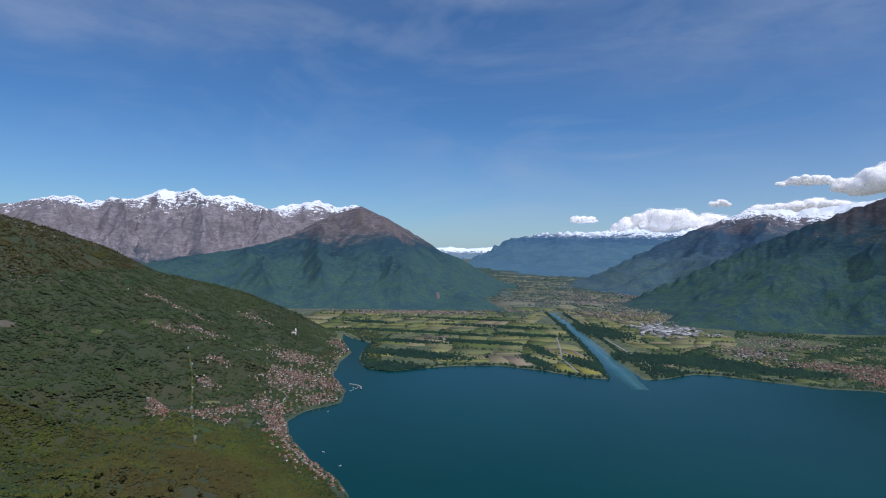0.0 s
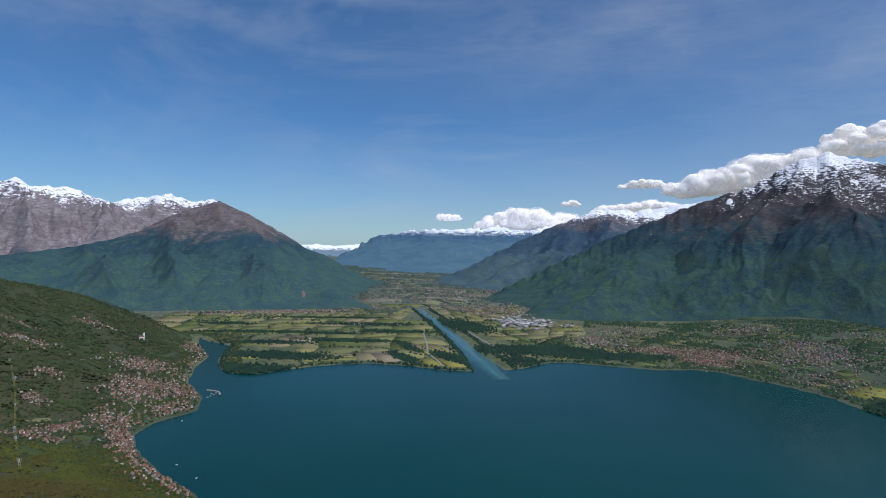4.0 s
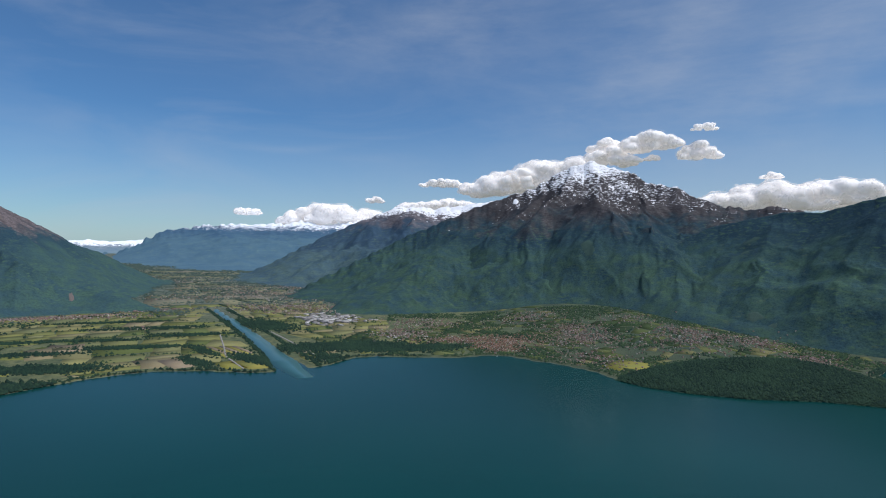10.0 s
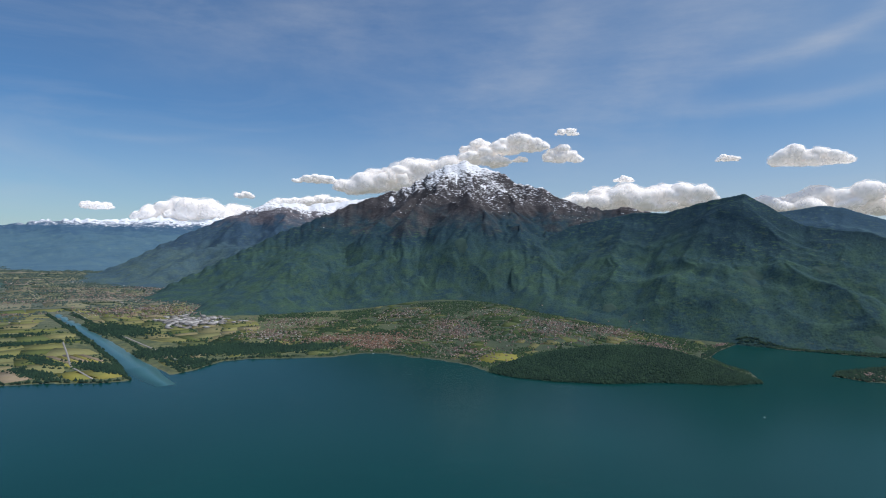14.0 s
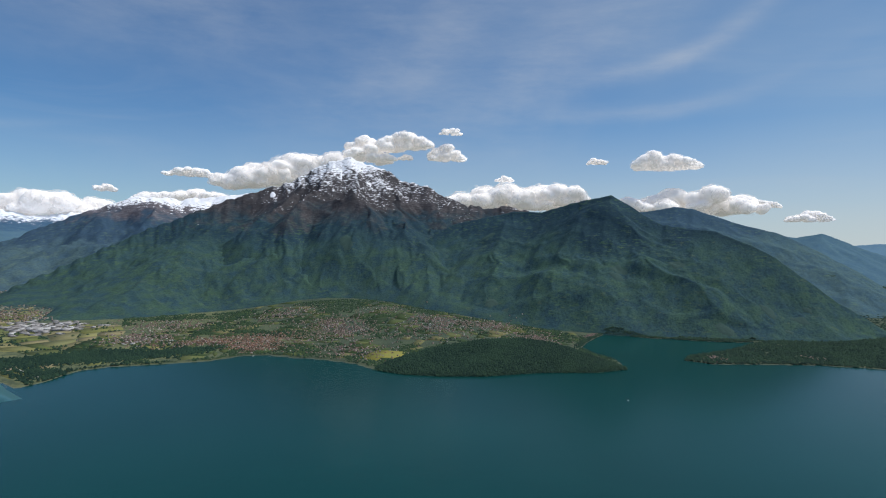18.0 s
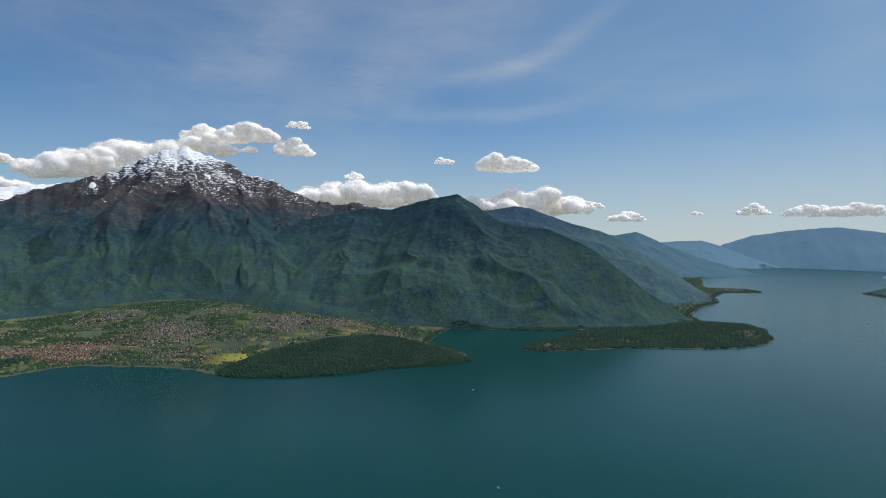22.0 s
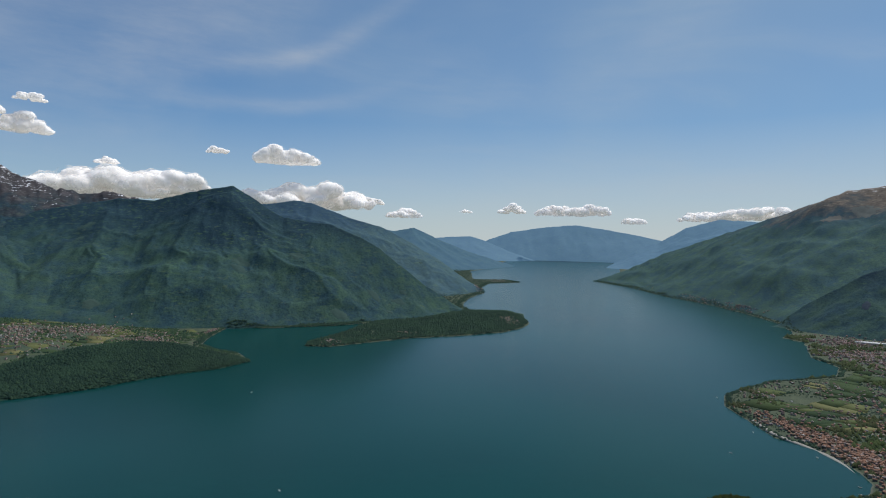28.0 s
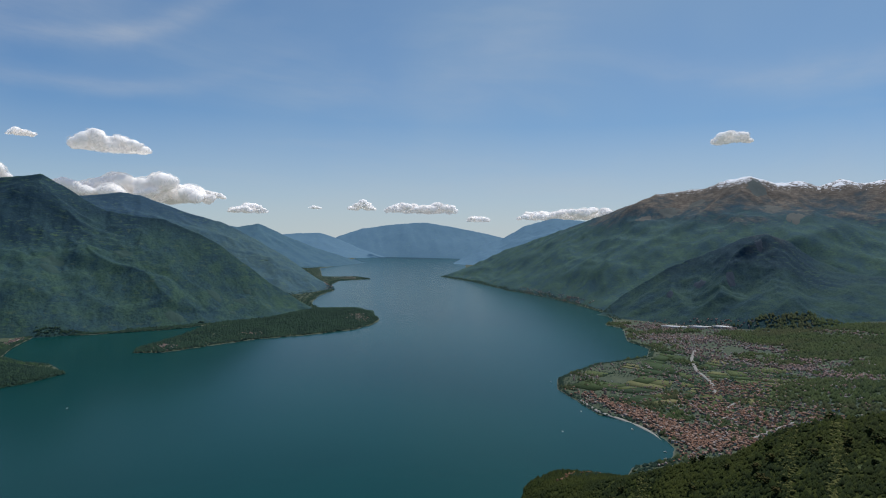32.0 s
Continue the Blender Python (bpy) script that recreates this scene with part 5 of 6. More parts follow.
special = [(74, 548, 10, 21, 8, DRY), (-10, 661, 15, 24, -8, DRY), (189, 561, 9, 15, 12, DRY), (129, 514, 9, 19, 12, YELLOW), (-57, 566, 15, 16, -8, YELLOW), (112, 520, 8, 20, 10, YELLOW), (431, 359, 25, 16, 15, YELLOW)]
special += [(114 + 5.6 * k, 585 - 1.2 * k, 2.6, 34, 10, DRY if k % 2 else YELLOW) for k in range(6)]
marked = []
for x, y, hw, hh, turn, mat in special:
    c, s_ = math.cos(radians(turn)), math.sin(radians(turn))
    edge = np.array([(-1, -1), (0, -1.04), (1, -1), (1.05, 0), (1, 1), (0, 0.96), (-1, 1), (-0.95, 0)]) * np.array([hw, hh]) * (1 + 0.10 * rng.randn(8, 2))
    edge = np.stack([x + edge[:, 0] * c - edge[:, 1] * s_, y + edge[:, 0] * s_ + edge[:, 1] * c], -1)
    z = land_z(edge[:, 0], edge[:, 1])
    block = np.concatenate([np.column_stack([edge, z + 0.22]), np.column_stack([edge, z - 0.4])])
    rim = np.array([((i + 1) % 8, i, i + 8, (i + 1) % 8 + 8) for i in range(8)])
    marked.append((x, y, hw, hh))
    part("field", raw_mesh("field", block, [np.arange(8)[None], rim], [mat]), ground, "brown ploughed field" if mat is DRY else "yellow meadow ready for mowing")
plain = [q for q in plain if not any(abs(q[:, 0].mean() - x) < hw and abs(q[:, 1].mean() - y) < hh for x, y, hw, hh in marked)]
plain.sort(key=lambda q: float(np.hypot(*q.mean(0))))
for q in plain[:255]:
    part("field", raw_mesh("field", field_block(q, 0.05 + 0.09 * rng.rand()), [FIELD_F], [FIELD_ONE]), ground)
for q in west[:40]:
    part("meadow", raw_mesh("meadow", field_block(q, 0.12 + 0.3 * rng.rand()), [FIELD_F], [GREEN_ONE]), ground)
for name, group, lift, label in (("far_fields", plain[255:] + plain_far, 0.2, "hazy patchwork of green and straw-coloured fields"), ("orchard_fields", fan, 0.2, "small meadows and gardens round the lake town"),
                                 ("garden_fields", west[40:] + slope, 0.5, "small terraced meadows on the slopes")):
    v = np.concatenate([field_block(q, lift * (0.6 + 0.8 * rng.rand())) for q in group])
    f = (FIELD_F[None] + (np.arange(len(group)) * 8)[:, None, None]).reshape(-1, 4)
    tagged(new(name, raw_mesh(name, v, [f], [HAZY_FIELDS if name == "far_fields" else GREENS])), label, "fields", kind="stuff")

# hedges and tree rows along the parcels
hx, hy = [], []
for q in plain + plain_far + fan[::2] + west:
    for a_, b_ in zip(q, np.roll(q, -1, 0)):
        if rng.rand() < 0.14:
            L = np.hypot(*(b_ - a_))
            k = int(L / 1.2 * rng.rand()) + 1
            u = rng.rand(k)[:, None]
            e = a_ + (b_ - a_) * u + rng.randn(k, 2) * 0.9
            hx.append(e[:, 0]), hy.append(e[:, 1])
hx, hy = np.concatenate(hx), np.concatenate(hy)
wood("hedgerow_trees", hx, hy, 0.42 + 0.6 * rng.rand(len(hx)) + 0.0004 * np.hypot(hx, hy), WOOD_DARK, "rows of dark trees between the fields", 1.2, 0.1, small=True)

# woods on the plain and along the shores
sets = [blob(1500, -26, 566, 44, 15, -12), blob(1300, -46, 508, 34, 14, -14), blob(500, -100, 792, 26, 8, -10), blob(900, 48, 643, 40, 7, -12), blob(500, 90, 545, 7, 26, 15), blob(1300, 142, 524, 9, 42, 18),
        blob(2600, 203, 750, 24, 52, 14), blob(4200, 236, 562, 60, 22, -14), blob(1800, 285, 524, 42, 14, -18), blob(700, 76, 772, 60, 9, -10), blob(400, 200, 516, 14, 24, 5), blob(500, -40, 640, 40, 8, -10), blob(500, 112, 702, 44, 8, -10),
        blob(500, 40, 840, 70, 7, -8), blob(500, -60, 716, 46, 6, -10), blob(500, 20, 700, 30, 5, -14), blob(300, 104, 600, 7, 30, 10), blob(350, 330, 520, 26, 9, -30)]
for line, side in (([(150, 480), (157, 556), (166, 670), (172, 800), (178, 950)], 6.0), ([(173, 480), (176, 558), (182, 672), (187, 814), (192, 950)], -9.0)):
    sets.append(line_places(line, 0.9, side - 2, 5))
sets += [line_places(PLAIN_SHORE[1:12], 1.6, 1, 5), line_places(TOWN_SHORE[0:4], 1.6, 1, 5)]
sx, sy = np.concatenate([a_ for a_, _ in sets]), np.concatenate([b_ for _, b_ in sets])
wood("riverside_woods", sx, sy, 0.8 + 1.1 * rng.rand(len(sx)) ** 2, WOOD_DARK, "dark woods beside the river and lake", 1.25, 0.1, small=True)

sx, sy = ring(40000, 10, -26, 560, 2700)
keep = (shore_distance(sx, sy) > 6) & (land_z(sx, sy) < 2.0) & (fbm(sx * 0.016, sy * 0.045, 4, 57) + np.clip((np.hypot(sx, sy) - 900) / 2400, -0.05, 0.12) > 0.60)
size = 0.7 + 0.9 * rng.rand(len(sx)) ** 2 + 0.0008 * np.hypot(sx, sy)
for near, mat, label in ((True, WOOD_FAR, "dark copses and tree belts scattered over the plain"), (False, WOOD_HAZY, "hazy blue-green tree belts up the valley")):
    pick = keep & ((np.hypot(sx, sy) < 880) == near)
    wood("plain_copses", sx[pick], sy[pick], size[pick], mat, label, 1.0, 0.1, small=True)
sx, sy = ring(34000, -49.5, -73.8, 474, 582)
keep = land_z(sx, sy) > ground_z(sx, sy) + 0.2
wood("hill_wood", sx[keep], sy[keep], 0.42 + 0.95 * rng.rand(keep.sum()) ** 3, WOOD_DARK, "dense dark wood covering the low hill", 1.25, 0.1, small=True)
sx, sy = ring(44000, -78.2, -101.5, 600, 960)
cape_z = np.maximum(relief_z(RELIEF[-1], sx, sy), ground_z(sx, sy))
keep = (shore_distance(sx, sy) > 1.5) & (land_z(sx, sy) < cape_z + 0.5)
wood("cape_wood", sx[keep], sy[keep], 0.6 + 1.3 * rng.rand(keep.sum()) ** 3, WOOD_DARK, "dense dark wood covering the cape", 1.25, 0.1, small=True)

sets = [line_places(TOWN_SHORE[17:25], 0.5, 0.5, 9), line_places(CAPE_SHORE[0:3], 0.6, 0.5, 6), line_places(CAPE_SHORE[12:20], 1.2, 0.5, 14), line_places(SOUTH_SHORE[1:8], 1.6, 0.5, 12), line_places(SOUTH_SHORE[10:19], 1.0, 1, 4), line_places(SOUTH_SHORE[21:25], 0.7, 1, 6)]
sx, sy = np.concatenate([a_ for a_, _ in sets]), np.concatenate([b_ for _, b_ in sets])
fx, fy = line_places(NEAR_SHORE[4:17], 0.35, 1.0, 20)
ux, uy = ring(20000, -84, -103, 940, 2500)
keep = (shore_distance(ux, uy) > 4) & (land_z(ux, uy) < 5.0)
wood("coast_wood", ux[keep], uy[keep], 1.2 + 1.3 * rng.rand(keep.sum()), WOOD_DARK, "green wood along the far coast", 0.7, 0.1, small=True)
wood("shore_garden_trees", fx, fy, 0.4 + 0.6 * rng.rand(len(fx)), WOOD_SLOPE, "garden trees between the shore houses", 0.7)
wood("shore_woods", sx, sy, 0.5 + 0.5 * rng.rand(len(sx)) + 0.0007 * np.hypot(sx, sy), WOOD_DARK, "dark trees along the steep shore", 1.0, 0.1, small=True)

# trees among the houses of the big fan and of the western slopes
sx, sy = ring(42000, -27, -78, 470, 900)
keep = (shore_distance(sx, sy) > 3) & (fbm(sx * 0.03, sy * 0.03, 4, 17) + np.clip((ground_z(sx, sy) - 8) / 60, 0, 0.3) > 0.49) & clear_of_towns(sx, sy, BIG_TOWN, 0.2) & clear_of_towns(sx, sy, [("meadow", 431, 359, 27, 18, 15, 0)], 0.0) & (land_z(sx, sy) < ground_z(sx, sy) + 0.3)
wood("garden_trees", sx[keep], sy[keep], 0.6 + 1.0 * rng.rand(keep.sum()) ** 2, WOOD_FAR, "garden trees and copses between the houses", 1.2, 0.1, small=True)
sx, sy = ring(32000, -116, -150, 230, 880)
d = shore_distance(sx, sy)
keep = (d > 2) & (fbm(sx * 0.028, sy * 0.028, 4, 23) + np.clip((d - 120) / 260, -0.07, 0.4) > 0.52) & clear_of_towns(sx, sy, WEST_TOWN + WEST_FAR, 0.2) & (relief_z(RELIEF[-3], sx, sy) < ground_z(sx, sy))
wood("western_slope_wood", sx[keep], sy[keep], 0.6 + 1.0 * rng.rand(keep.sum()) ** 2 + 0.0009 * np.hypot(sx, sy)[keep], WOOD_SLOPE, "broadleaf wood on the slope above the towns", 1.5, 0.1, small=True)

fx, fy = ring(16000, -116, -146, 245, 640)
keep = (shore_distance(fx, fy) > 3) & (ground_z(fx, fy) < 30) & (relief_z(RELIEF[-3], fx, fy) < ground_z(fx, fy)) & (fbm(fx * 0.06, fy * 0.06, 3, 77) > 0.40)
wood("town_trees", fx[keep], fy[keep], 0.3 + 0.4 * rng.rand(keep.sum()), WOOD_DARK, "small dark garden trees among the houses", 1.1, 0.1, small=True)

# the near hillside
for k, (_, x, y, hw, hh, turn, _n) in enumerate(CLEARINGS):
    a_ = np.linspace(0, 6.283, 12, endpoint=False)
    c, s_, wob = math.cos(radians(turn)), math.sin(radians(turn)), 0.8 + 0.4 * rng.rand(12)
    rings = []
    for share in (0.02, 0.5, 1.0):
        u, v = np.cos(a_) * hw * wob * share, np.sin(a_) * hh * wob * share
        ex, ey = x + u * c - v * s_, y + u * s_ + v * c
        rings.append((ex, ey, land_z(ex, ey) + (0.35 if share < 1 else -0.2)))
    g = np.array(rings)
    patch = mesh_grid("meadow", g[:, 0], g[:, 1], g[:, 2], SCRUB_ROCK if k == len(CLEARINGS) - 1 else GREEN_ONE, True)
    patch.parent = ground
    tagged(patch, "bare pale earth in the scrub" if k == len(CLEARINGS) - 1 else "small bright meadow in the woods")
sx, sy = ring(5200, 14, 42, 300, 735)
keep = (ground_z(sx, sy) > 72) & (fbm(sx * 0.03, sy * 0.03, 4, 83) > 0.56)
v, f = lumps(ICO, ICO_UP, np.stack([sx[keep], sy[keep], ground_z(sx, sy)[keep] + 0.3], -1), 0.5 + 1.1 * rng.rand(keep.sum()) ** 2, 0.7, 0.35)
tagged(new("rock_outcrops", raw_mesh("rock_outcrops", v, [f], [SCRUB_ROCK])), "grey-brown rock outcrops in the high scrub", "rocks", kind="stuff")
for name, n, r0, r1, least, more, seed_ in (("hillside_wood", 30000, 95, 330, 0.55, 0.55, 31), ("hillside_far_wood", 28000, 300, 740, 0.85, 0.85, 33)):
    sx, sy = ring(n, 6, 42, r0, r1)
    keep = clear_of_towns(sx, sy, TOWNS, 0.12) & clear_of_towns(sx, sy, CLEARINGS, 0.04) & (shore_distance(sx, sy) > 7) & (fbm(sx * 0.05, sy * 0.05, 4, seed_) > 0.27)
    sx, sy = sx[keep], sy[keep]
    size = least + more * rng.rand(len(sx))
    far_, drift = np.hypot(sx, sy), 260 * (fbm(sx * 0.012, sy * 0.012, 4, 39) - 0.5) + 50 * rng.randn(len(sx))
    olive = far_ + drift - sx * 0.35 < 350
    brown = (np.degrees(np.arctan2(-sx, sy)) + drift * 0.09 > 23) & ((far_ < 215) | (ground_z(sx, sy) > 78))
    wood(name, sx[brown], sy[brown], size[brown], WOOD_BROWN, "brown-olive scrub and young wood on the near slope", 0.8, 0.1, 3)
    olive_, green_ = olive & ~brown, ~olive & ~brown
    wood(name, sx[olive_], sy[olive_], size[olive_], WOOD_NEAR, "young broadleaf wood in olive green on the near slope", 0.85, 0.1, 3)
    pick = rng.rand(len(sx)) < 0.10
    wood("hillside_tall_trees", sx[pick & olive_], sy[pick & olive_], size[pick & olive_] * 0.6, WOOD_NEAR, "taller olive-green trees over the young wood", 0.8, 0.6)
    wood("hillside_tall_trees", sx[pick & ~olive_], sy[pick & ~olive_], size[pick & ~olive_] * 0.6, WOOD_SLOPE, "taller dark green trees over the slope wood", 0.8, 0.6)
    wood(name, sx[green_], sy[green_], size[green_], WOOD_SLOPE, "dark green wood on the slope above the shore town", 0.85, 0.1, 3)
sx, sy = ring(22000, -112, -150, 100, 300)
top = land_z(sx, sy)
keep = (top > ground_z(sx, sy) + 0.2) & (fbm(sx * 0.09, sy * 0.09, 3, 37) > 0.2)
pick = keep & (rng.rand(len(sx)) < 0.12)
wood("ridge_tall_trees", sx[pick], sy[pick], 0.3 + 0.3 * rng.rand(pick.sum()), WOOD_RIDGE, "taller green trees over the ridge wood", 0.8, 0.6)
wood("near_ridge_wood", sx[keep], sy[keep], 0.5 + 0.5 * rng.rand(keep.sum()), WOOD_RIDGE, "young broadleaf wood in sunlit olive green on the near ridge", 1.5, 0.1, 3)

sx, sy = ring(5000, -113, -133, 205, 300)
keep = (shore_distance(sx, sy) > 1.5) & (shore_distance(sx, sy) < 34) & (land_z(sx, sy) < ground_z(sx, sy) + 0.3) & clear_of_towns(sx, sy, WEST_TOWN, 0.1)
wood("shore_bank_wood", sx[keep], sy[keep], 0.4 + 0.5 * rng.rand(keep.sum()), WOOD_RIDGE, "dark green trees on the bank below the near ridge", 0.7, 0.3)

# single trees that stand out of the near woods
crowns = []
for k in range(5):
    n = 26
    c = rng.randn(n, 3) * np.array([0.42, 0.42, 0.40])
    c[:, 2] += 1.35
    crowns.append(raw_mesh("crown", *[(a_, [b_]) for a_, b_ in [lumps(ICO, ICO_F, c, 0.20 + 0.22 * rng.rand(n), 0.85, 0.3)]][0], [WOOD_NEAR if k < 4 else WOOD_RIDGE]))
tr = []
for zz, rr in ((-0.4, 0.12), (0.4, 0.085), (1.0, 0.06), (1.6, 0.02)):
    tr += [(rr * math.cos(i * 1.0472) + zz * 0.03, rr * math.sin(i * 1.0472), zz) for i in range(6)]
tf = np.array([(j * 6 + i, j * 6 + (i + 1) % 6, j * 6 + 6 + (i + 1) % 6, j * 6 + 6 + i) for j in range(3) for i in range(6)])
TRUNK = raw_mesh("trunk", np.array(tr), [tf], [BARK])
tx, ty = ring(70, -118, -148, 120, 215)
ux, uy = ring(110, 12, 37, 120, 230)
tx, ty = np.concatenate([tx, ux]), np.concatenate([ty, uy])
for x, y, z in zip(tx, ty, land_z(tx, ty)):
    if z < 1:
        continue
    g = new("tree")
    s_ = 0.8 + 0.5 * rng.rand()
    g.matrix_world = pose(x, y, z, 0, 0, rng.rand() * 360) @ Matrix.Diagonal((s_, s_, s_, 1))
    tagged(g, "broadleaf tree with a rounded olive-green crown on the near slope", "tree", "trees on the near slope")
    part("trunk", TRUNK, g)
    part("crown", crowns[rng.randint(5)], g)

# ---- crags and clearings on the mountains ----
CLEARING = island_material("mountain_pasture", [(0.0, (0.046, 0.088, 0.080)), (0.5, (0.054, 0.098, 0.084)), (1.0, (0.062, 0.104, 0.086))], per_object=True)
SNOW = island_material("lasting_snow", [(0.0, (0.78, 0.80, 0.84)), (1.0, (0.84, 0.86, 0.89))], mottle=0.1)
SCREE = island_material("pinkish_scree", [(0.0, (0.13, 0.115, 0.11)), (1.0, (0.17, 0.145, 0.135))], per_object=True)


def draped(name, mountain_name, bearing, share, wide, tall, mat, label="", lift=1.0):
    """A patch with an uneven edge, lying on a mountain's flank; share: how far up between foot and crest."""
    ob, (az_, tt, rc, rb, Z) = MOUNTAINS[mountain_name]
    c, b_ = float(np.interp(bearing, az_, rc)), float(np.interp(bearing, az_, rb))
    a = np.linspace(0, 2 * np.pi, 18, endpoint=False)
    wob = 0.55 + 0.75 * rng.rand(18)
    wob = (wob + np.roll(wob, 1)) / 2
    rings = []
    for k in (0.02, 0.4, 0.75, 1.0):
        az1 = bearing + np.degrees(wide * k * wob * np.cos(a) / c)
        r1 = b_ + (c - b_) * share + tall * k * wob * np.sin(a)
        x, y = -r1 * np.sin(np.radians(az1)), r1 * np.cos(np.radians(az1))
        z = relief_z((az_, tt, rc, rb, Z), x, y) + (lift if k < 1 else -0.3)
        rings.append((x, y, z))
    g = np.array(rings)
    return tagged(mesh_part(name, g[:, 0], g[:, 1], g[:, 2], mat, ob), label)


def mesh_part(name, X, Y, Z, mat, parent):
    ob = mesh_grid(name, X, Y, Z, mat, True)
    ob.parent = parent
    return ob


for nm, lo, hi, count in (("great_peak", 0.12, 0.45, 7), ("green_spur", 0.1, 0.6, 7), ("wooded_mountain", 0.1, 0.8, 12), ("coast_mountain", 0.1, 0.7, 5), ("brown_topped_mountain", 0.3, 0.8, 8), ("valley_mountain", 0.2, 0.7, 4)):
    az_ = MOUNTAINS[nm][1][0]
    for k in range(count):
        size = 3.5 + 5 * rng.rand()
        draped("pasture", nm, az_[0] + (az_[-1] - az_[0]) * (0.12 + 0.76 * rng.rand()), lo + (hi - lo) * rng.rand(), size * 1.8, size, CLEARING, lift=0.5)
for nm, bearing, share, wide, tall in (("wooded_spur", 0.4, 0.42, 4, 15), ("wooded_spur", 5.9, 0.10, 3, 12)):
    draped("scree", nm, bearing, share, wide, tall, SCREE, "bare pinkish scree and rock face", 0.6)
CRAG = island_material("dark_crag", [(0.0, (0.042, 0.062, 0.085)), (1.0, (0.052, 0.072, 0.092))], per_object=True)
TAN = island_material("dry_mountain_pasture", [(0.0, (0.100, 0.120, 0.115)), (1.0, (0.125, 0.126, 0.115))], per_object=True)
for bearing, share, wide, tall in ((-135.3, 0.80, 22, 45), (-136.6, 0.68, 20, 40), (-138.2, 0.55, 20, 34), (-128.2, 0.78, 26, 34), (-126.0, 0.70, 24, 26), (-130.6, 0.84, 22, 24)):
    draped("pasture", "brown_topped_mountain", bearing, share, wide, tall, TAN, "dry tan mountain pasture", 0.6)
for bearing, share, wide, tall in ((-131.0, 0.62, 10, 14), (-133.5, 0.5, 9, 16), (-135.6, 0.74, 8, 14), (-128.5, 0.5, 7, 10)):
    draped("rock_face", "rocky_spur", bearing, share, wide, tall, CRAG, "bare grey rock face", 0.6)
for bearing, share, wide, tall in ((8.2, 0.86, 14, 26), (5.5, 0.8, 12, 20), (10.6, 0.83, 12, 22)):
    draped("rock_face", "pyramid_mountain", bearing, share, wide, tall, SCREE, "bare pinkish rock face", 0.6)
# lasting snowfields and snow-filled gullies below the summits
for nm, bearing, share, wide, tall in (("great_peak", -41.8, 0.91, 10, 14), ("great_peak", -42.6, 0.88, 6, 9), ("great_peak", -45.8, 0.88, 2.2, 24), ("great_peak", -46.2, 0.78, 1.2, 16), ("great_peak", -48.6, 0.87, 4, 7), ("great_peak", -50.2, 0.86, 1.6, 14),
                                       ("great_peak", -39.4, 0.94, 6, 12), ("snowy_range", 23.0, 0.72, 3, 60), 
                                       ("valley_mountain", -32.0, 0.93, 10, 30), ("valley_mountain", -35.0, 0.93, 14, 40), ("brown_topped_mountain", -137.2, 0.955, 12, 14), ("brown_topped_mountain", -135, 0.96, 10, 10),
                                       ("brown_topped_mountain", -141.2, 0.955, 12, 12)):
    draped("snowfield", nm, bearing, share, wide, tall, SNOW, "bright white lasting snow", 0.7)

# ---- power line, mown strips, church, boats ----
ribbon("mown_strip", [(-113, 268), (-124, 290), (-142, 330), (-160, 372), (-184, 420)], [1.4, 1.2, 1.0], CUT, "pale mown strip below the power line", "clearing", 0.5)
SAPLINGS = island_material("pale_saplings", [(0.0, (0.075, 0.080, 0.022)), (1.0, (0.12, 0.12, 0.038))], mottle=0.2)
bx, by = [], []
for bearing, r0, r1 in ((-141.6, 110, 199), (-138.3, 118, 200), (-126.5, 150, 214)):
    a_, r_ = np.radians(bearing + 0.33 * rng.randn(420)), r0 + (r1 - r0) * rng.rand(420)
    bx.append(-r_ * np.sin(a_)), by.append(r_ * np.cos(a_))
bx, by = np.concatenate(bx), np.concatenate(by)
wood("sapling_strips", bx, by, 0.38 + 0.3 * rng.rand(len(bx)), SAPLINGS, "strips of pale young growth under the power lines", 0.8, 0.6)

STEEL = island_material("galvanised_steel", [(0.0, (0.42, 0.43, 0.44)), (1.0, (0.55, 0.56, 0.57))], 0.5)


def bar(p0, p1, w):
    """A square bar between two points, eight vertices."""
    a, b_ = Vector(p0), Vector(p1)
    d = (b_ - a).normalized()
    u = d.orthogonal().normalized() * w
    v = d.cross(u.normalized()) * w
    ends = [q + x * u + y * v for q in (a, b_) for x, y in ((-1, -1), (1, -1), (1, 1), (-1, 1))]
    return np.array([tuple(e) for e in ends])


BAR_F = np.array([(0, 1, 5, 4), (1, 2, 6, 5), (2, 3, 7, 6), (3, 0, 4, 7), (4, 5, 6, 7)])
LEG = raw_mesh("leg", bar((0.42, 0.42, -0.5), (0.07, 0.07, 3.6), 0.035), [BAR_F], [STEEL])
ARM = raw_mesh("cross_arm", bar((-0.85, 0, 0), (0.85, 0, 0), 0.04), [BAR_F], [STEEL])
for x, y in ((-116, 274), (-128, 299), (-140, 325), (-153, 356), (-168, 390), (-184, 420)):
    z = float(land_z(np.array([float(x)]), np.array([float(y)]))[0])
    mast = tagged(new("pylon"), "grey lattice steel power pylon on the wooded slope", "pylon", "power line pylons")
    mast.matrix_world = pose(x, y, z, 0, 0, 24)
    for k in range(4):
        part("leg", LEG, mast, m=pose(0, 0, 0, 0, 0, 90 * k))
    for h in (2.4, 2.9, 3.4):
        part("cross_arm", ARM, mast, m=pose(0, 0, h))

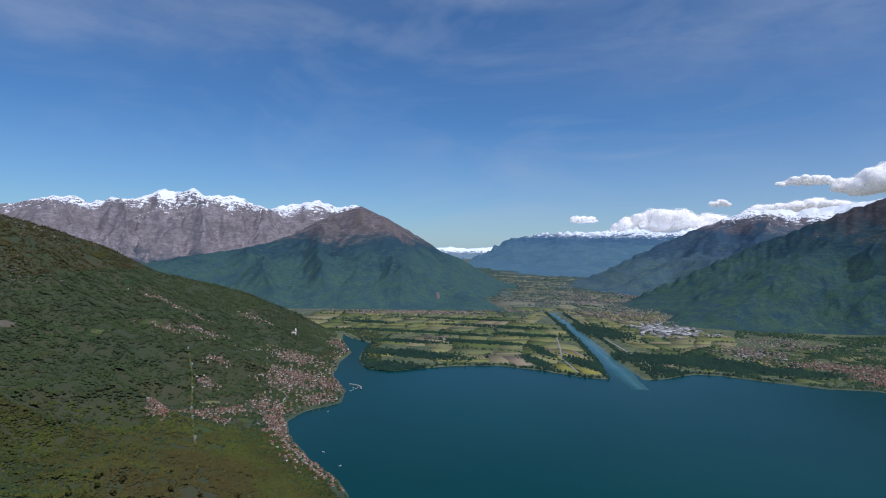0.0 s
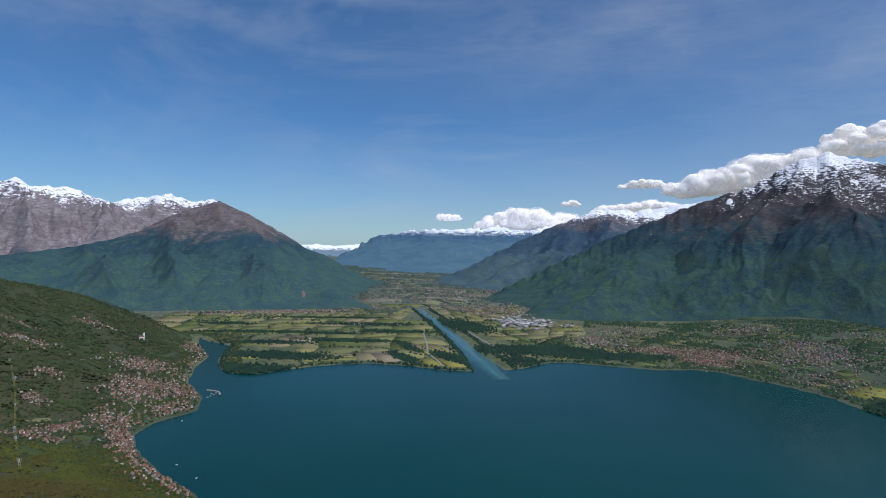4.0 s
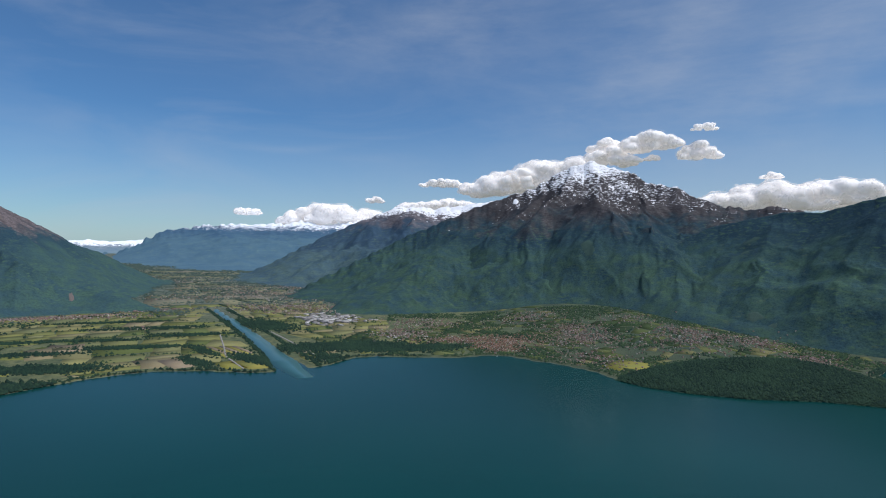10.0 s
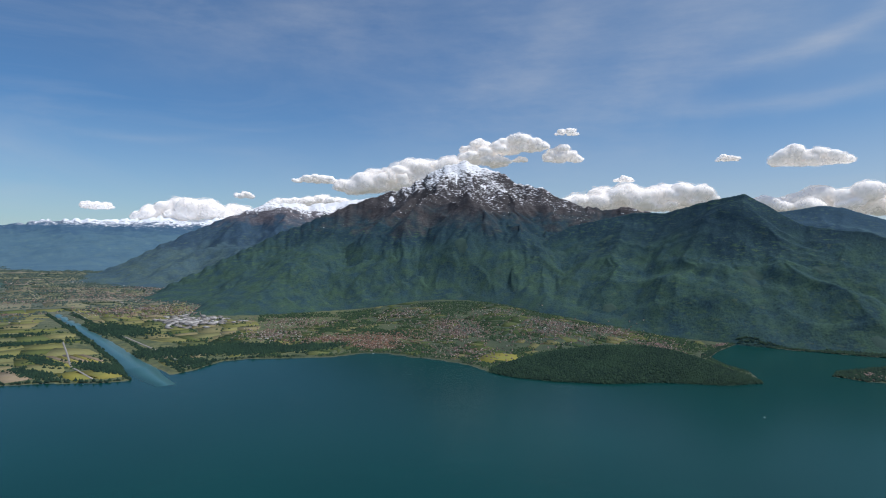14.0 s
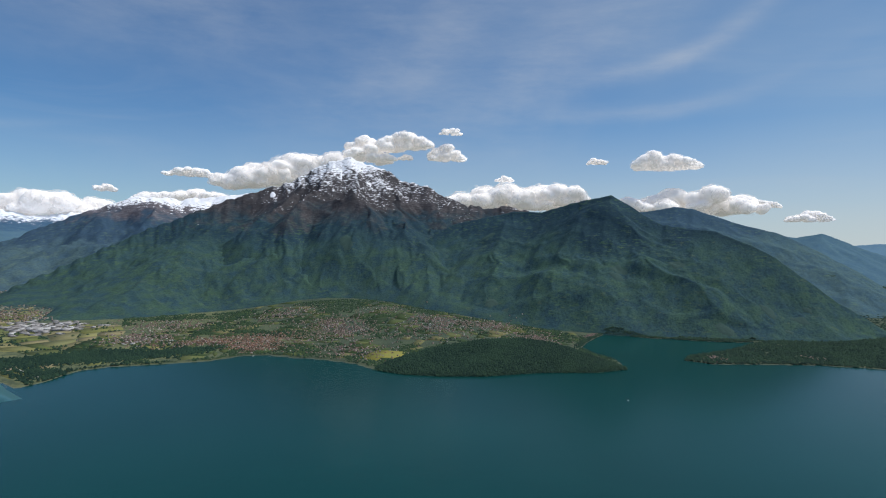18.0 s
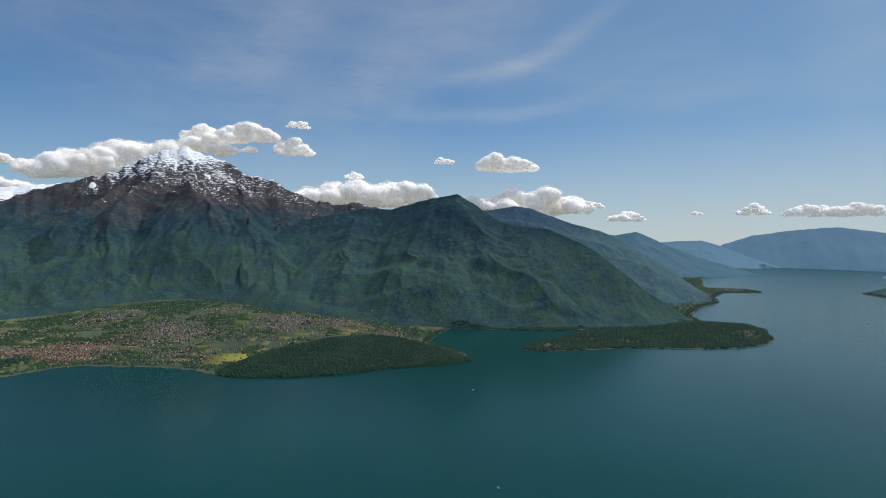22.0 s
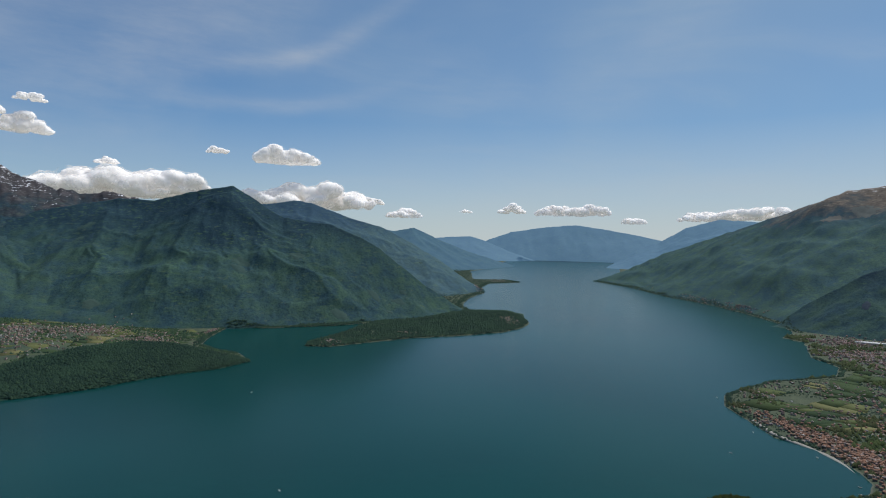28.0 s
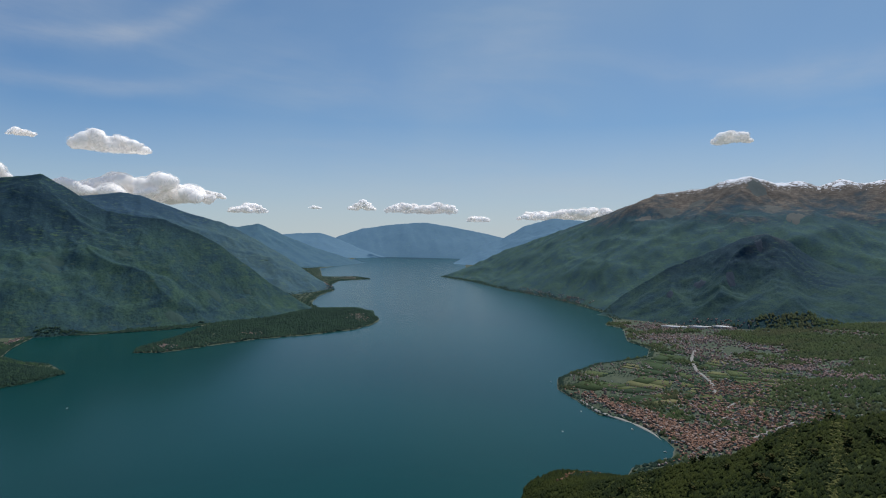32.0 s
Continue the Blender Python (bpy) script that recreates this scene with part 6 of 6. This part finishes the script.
church = tagged(new("church"), "small white church alone on the wooded slope", "church")
church.matrix_world = pose(-150, 585, float(land_z(np.array([-150.0]), np.array([585.0]))[0]), 0, 0, 30)
WHITE = island_material("white_plaster", [(0.0, (0.72, 0.71, 0.68)), (1.0, (0.80, 0.79, 0.76))])
part("nave", raw_mesh("nave", BODY * np.array([4.2, 2.2, 1.6]), [BF4, BF5], [WHITE]), church)
part("roof", raw_mesh("roof", ROOF * np.array([4.2, 2.2, 1.6]), [RF4], [ROOFS]), church)
part("bell_tower", raw_mesh("bell_tower", BODY * np.array([1.2, 1.2, 3.4]), [BF4, BF5], [WHITE]), church, m=pose(2.6, 0.4, 0))

HULL = np.array([(-.5, -.13, 0), (.2, -.16, 0), (.55, 0, .02), (.2, .16, 0), (-.5, .13, 0), (-.5, -.18, .2), (.25, -.2, .2), (.68, 0, .26), (.25, .2, .2), (-.5, .18, .2)])
HULL_5 = np.array([(9, 8, 7, 6, 5)])
HULL_4 = np.array([(0, 1, 6, 5), (1, 2, 7, 6), (2, 3, 8, 7), (3, 4, 9, 8), (4, 0, 5, 9)])
HULL_M = raw_mesh("hull", HULL * 1.5, [HULL_4, HULL_5], [WHITE])
CABIN_M = raw_mesh("cabin", BODY * np.array([0.45, 0.25, 0.16]) + np.array([-0.1, 0, 0.36]), [BF4, BF5], [SHEDS])
for x, y, turn in ((-66, 425, 20), (-64.5, 428, 20), (-63, 431, 25), (-65, 434, 10), (-62, 436, 30), (-72, 372, 80), (-60, 300, 140), (-48, 282, 60), (262, -208, 40), (300, -214, 10), (341, -203, -20), (420, -222, 15), (224, -100, 70),
                   (306, -170, 5), (356, 470, 0), (352, 452, 0), (255, 60, 40), (420, 120, -30)):
    if float(ground_z(np.array([float(x)]), np.array([float(y)]))[0]) < -0.1:
        boat = tagged(new("boat"), "small white motor boat on the water", "boat", "boats on the lake")
        boat.matrix_world = pose(x, y, -0.04, 0, 0, turn)
        part("hull", HULL_M, boat)
        part("cabin", CABIN_M, boat)
ribbon("breakwater", [(-70, 446), (-63, 444), (-58, 438), (-59, 430)], [1.4], PAVING, "pale stone breakwater of the small harbour", "breakwater", flat_z=0.45)
ribbon("breakwater", [(250, -186), (244, -184), (239, -188)], [1.6], PAVING, "pale stone jetty", "jetty", flat_z=0.45)
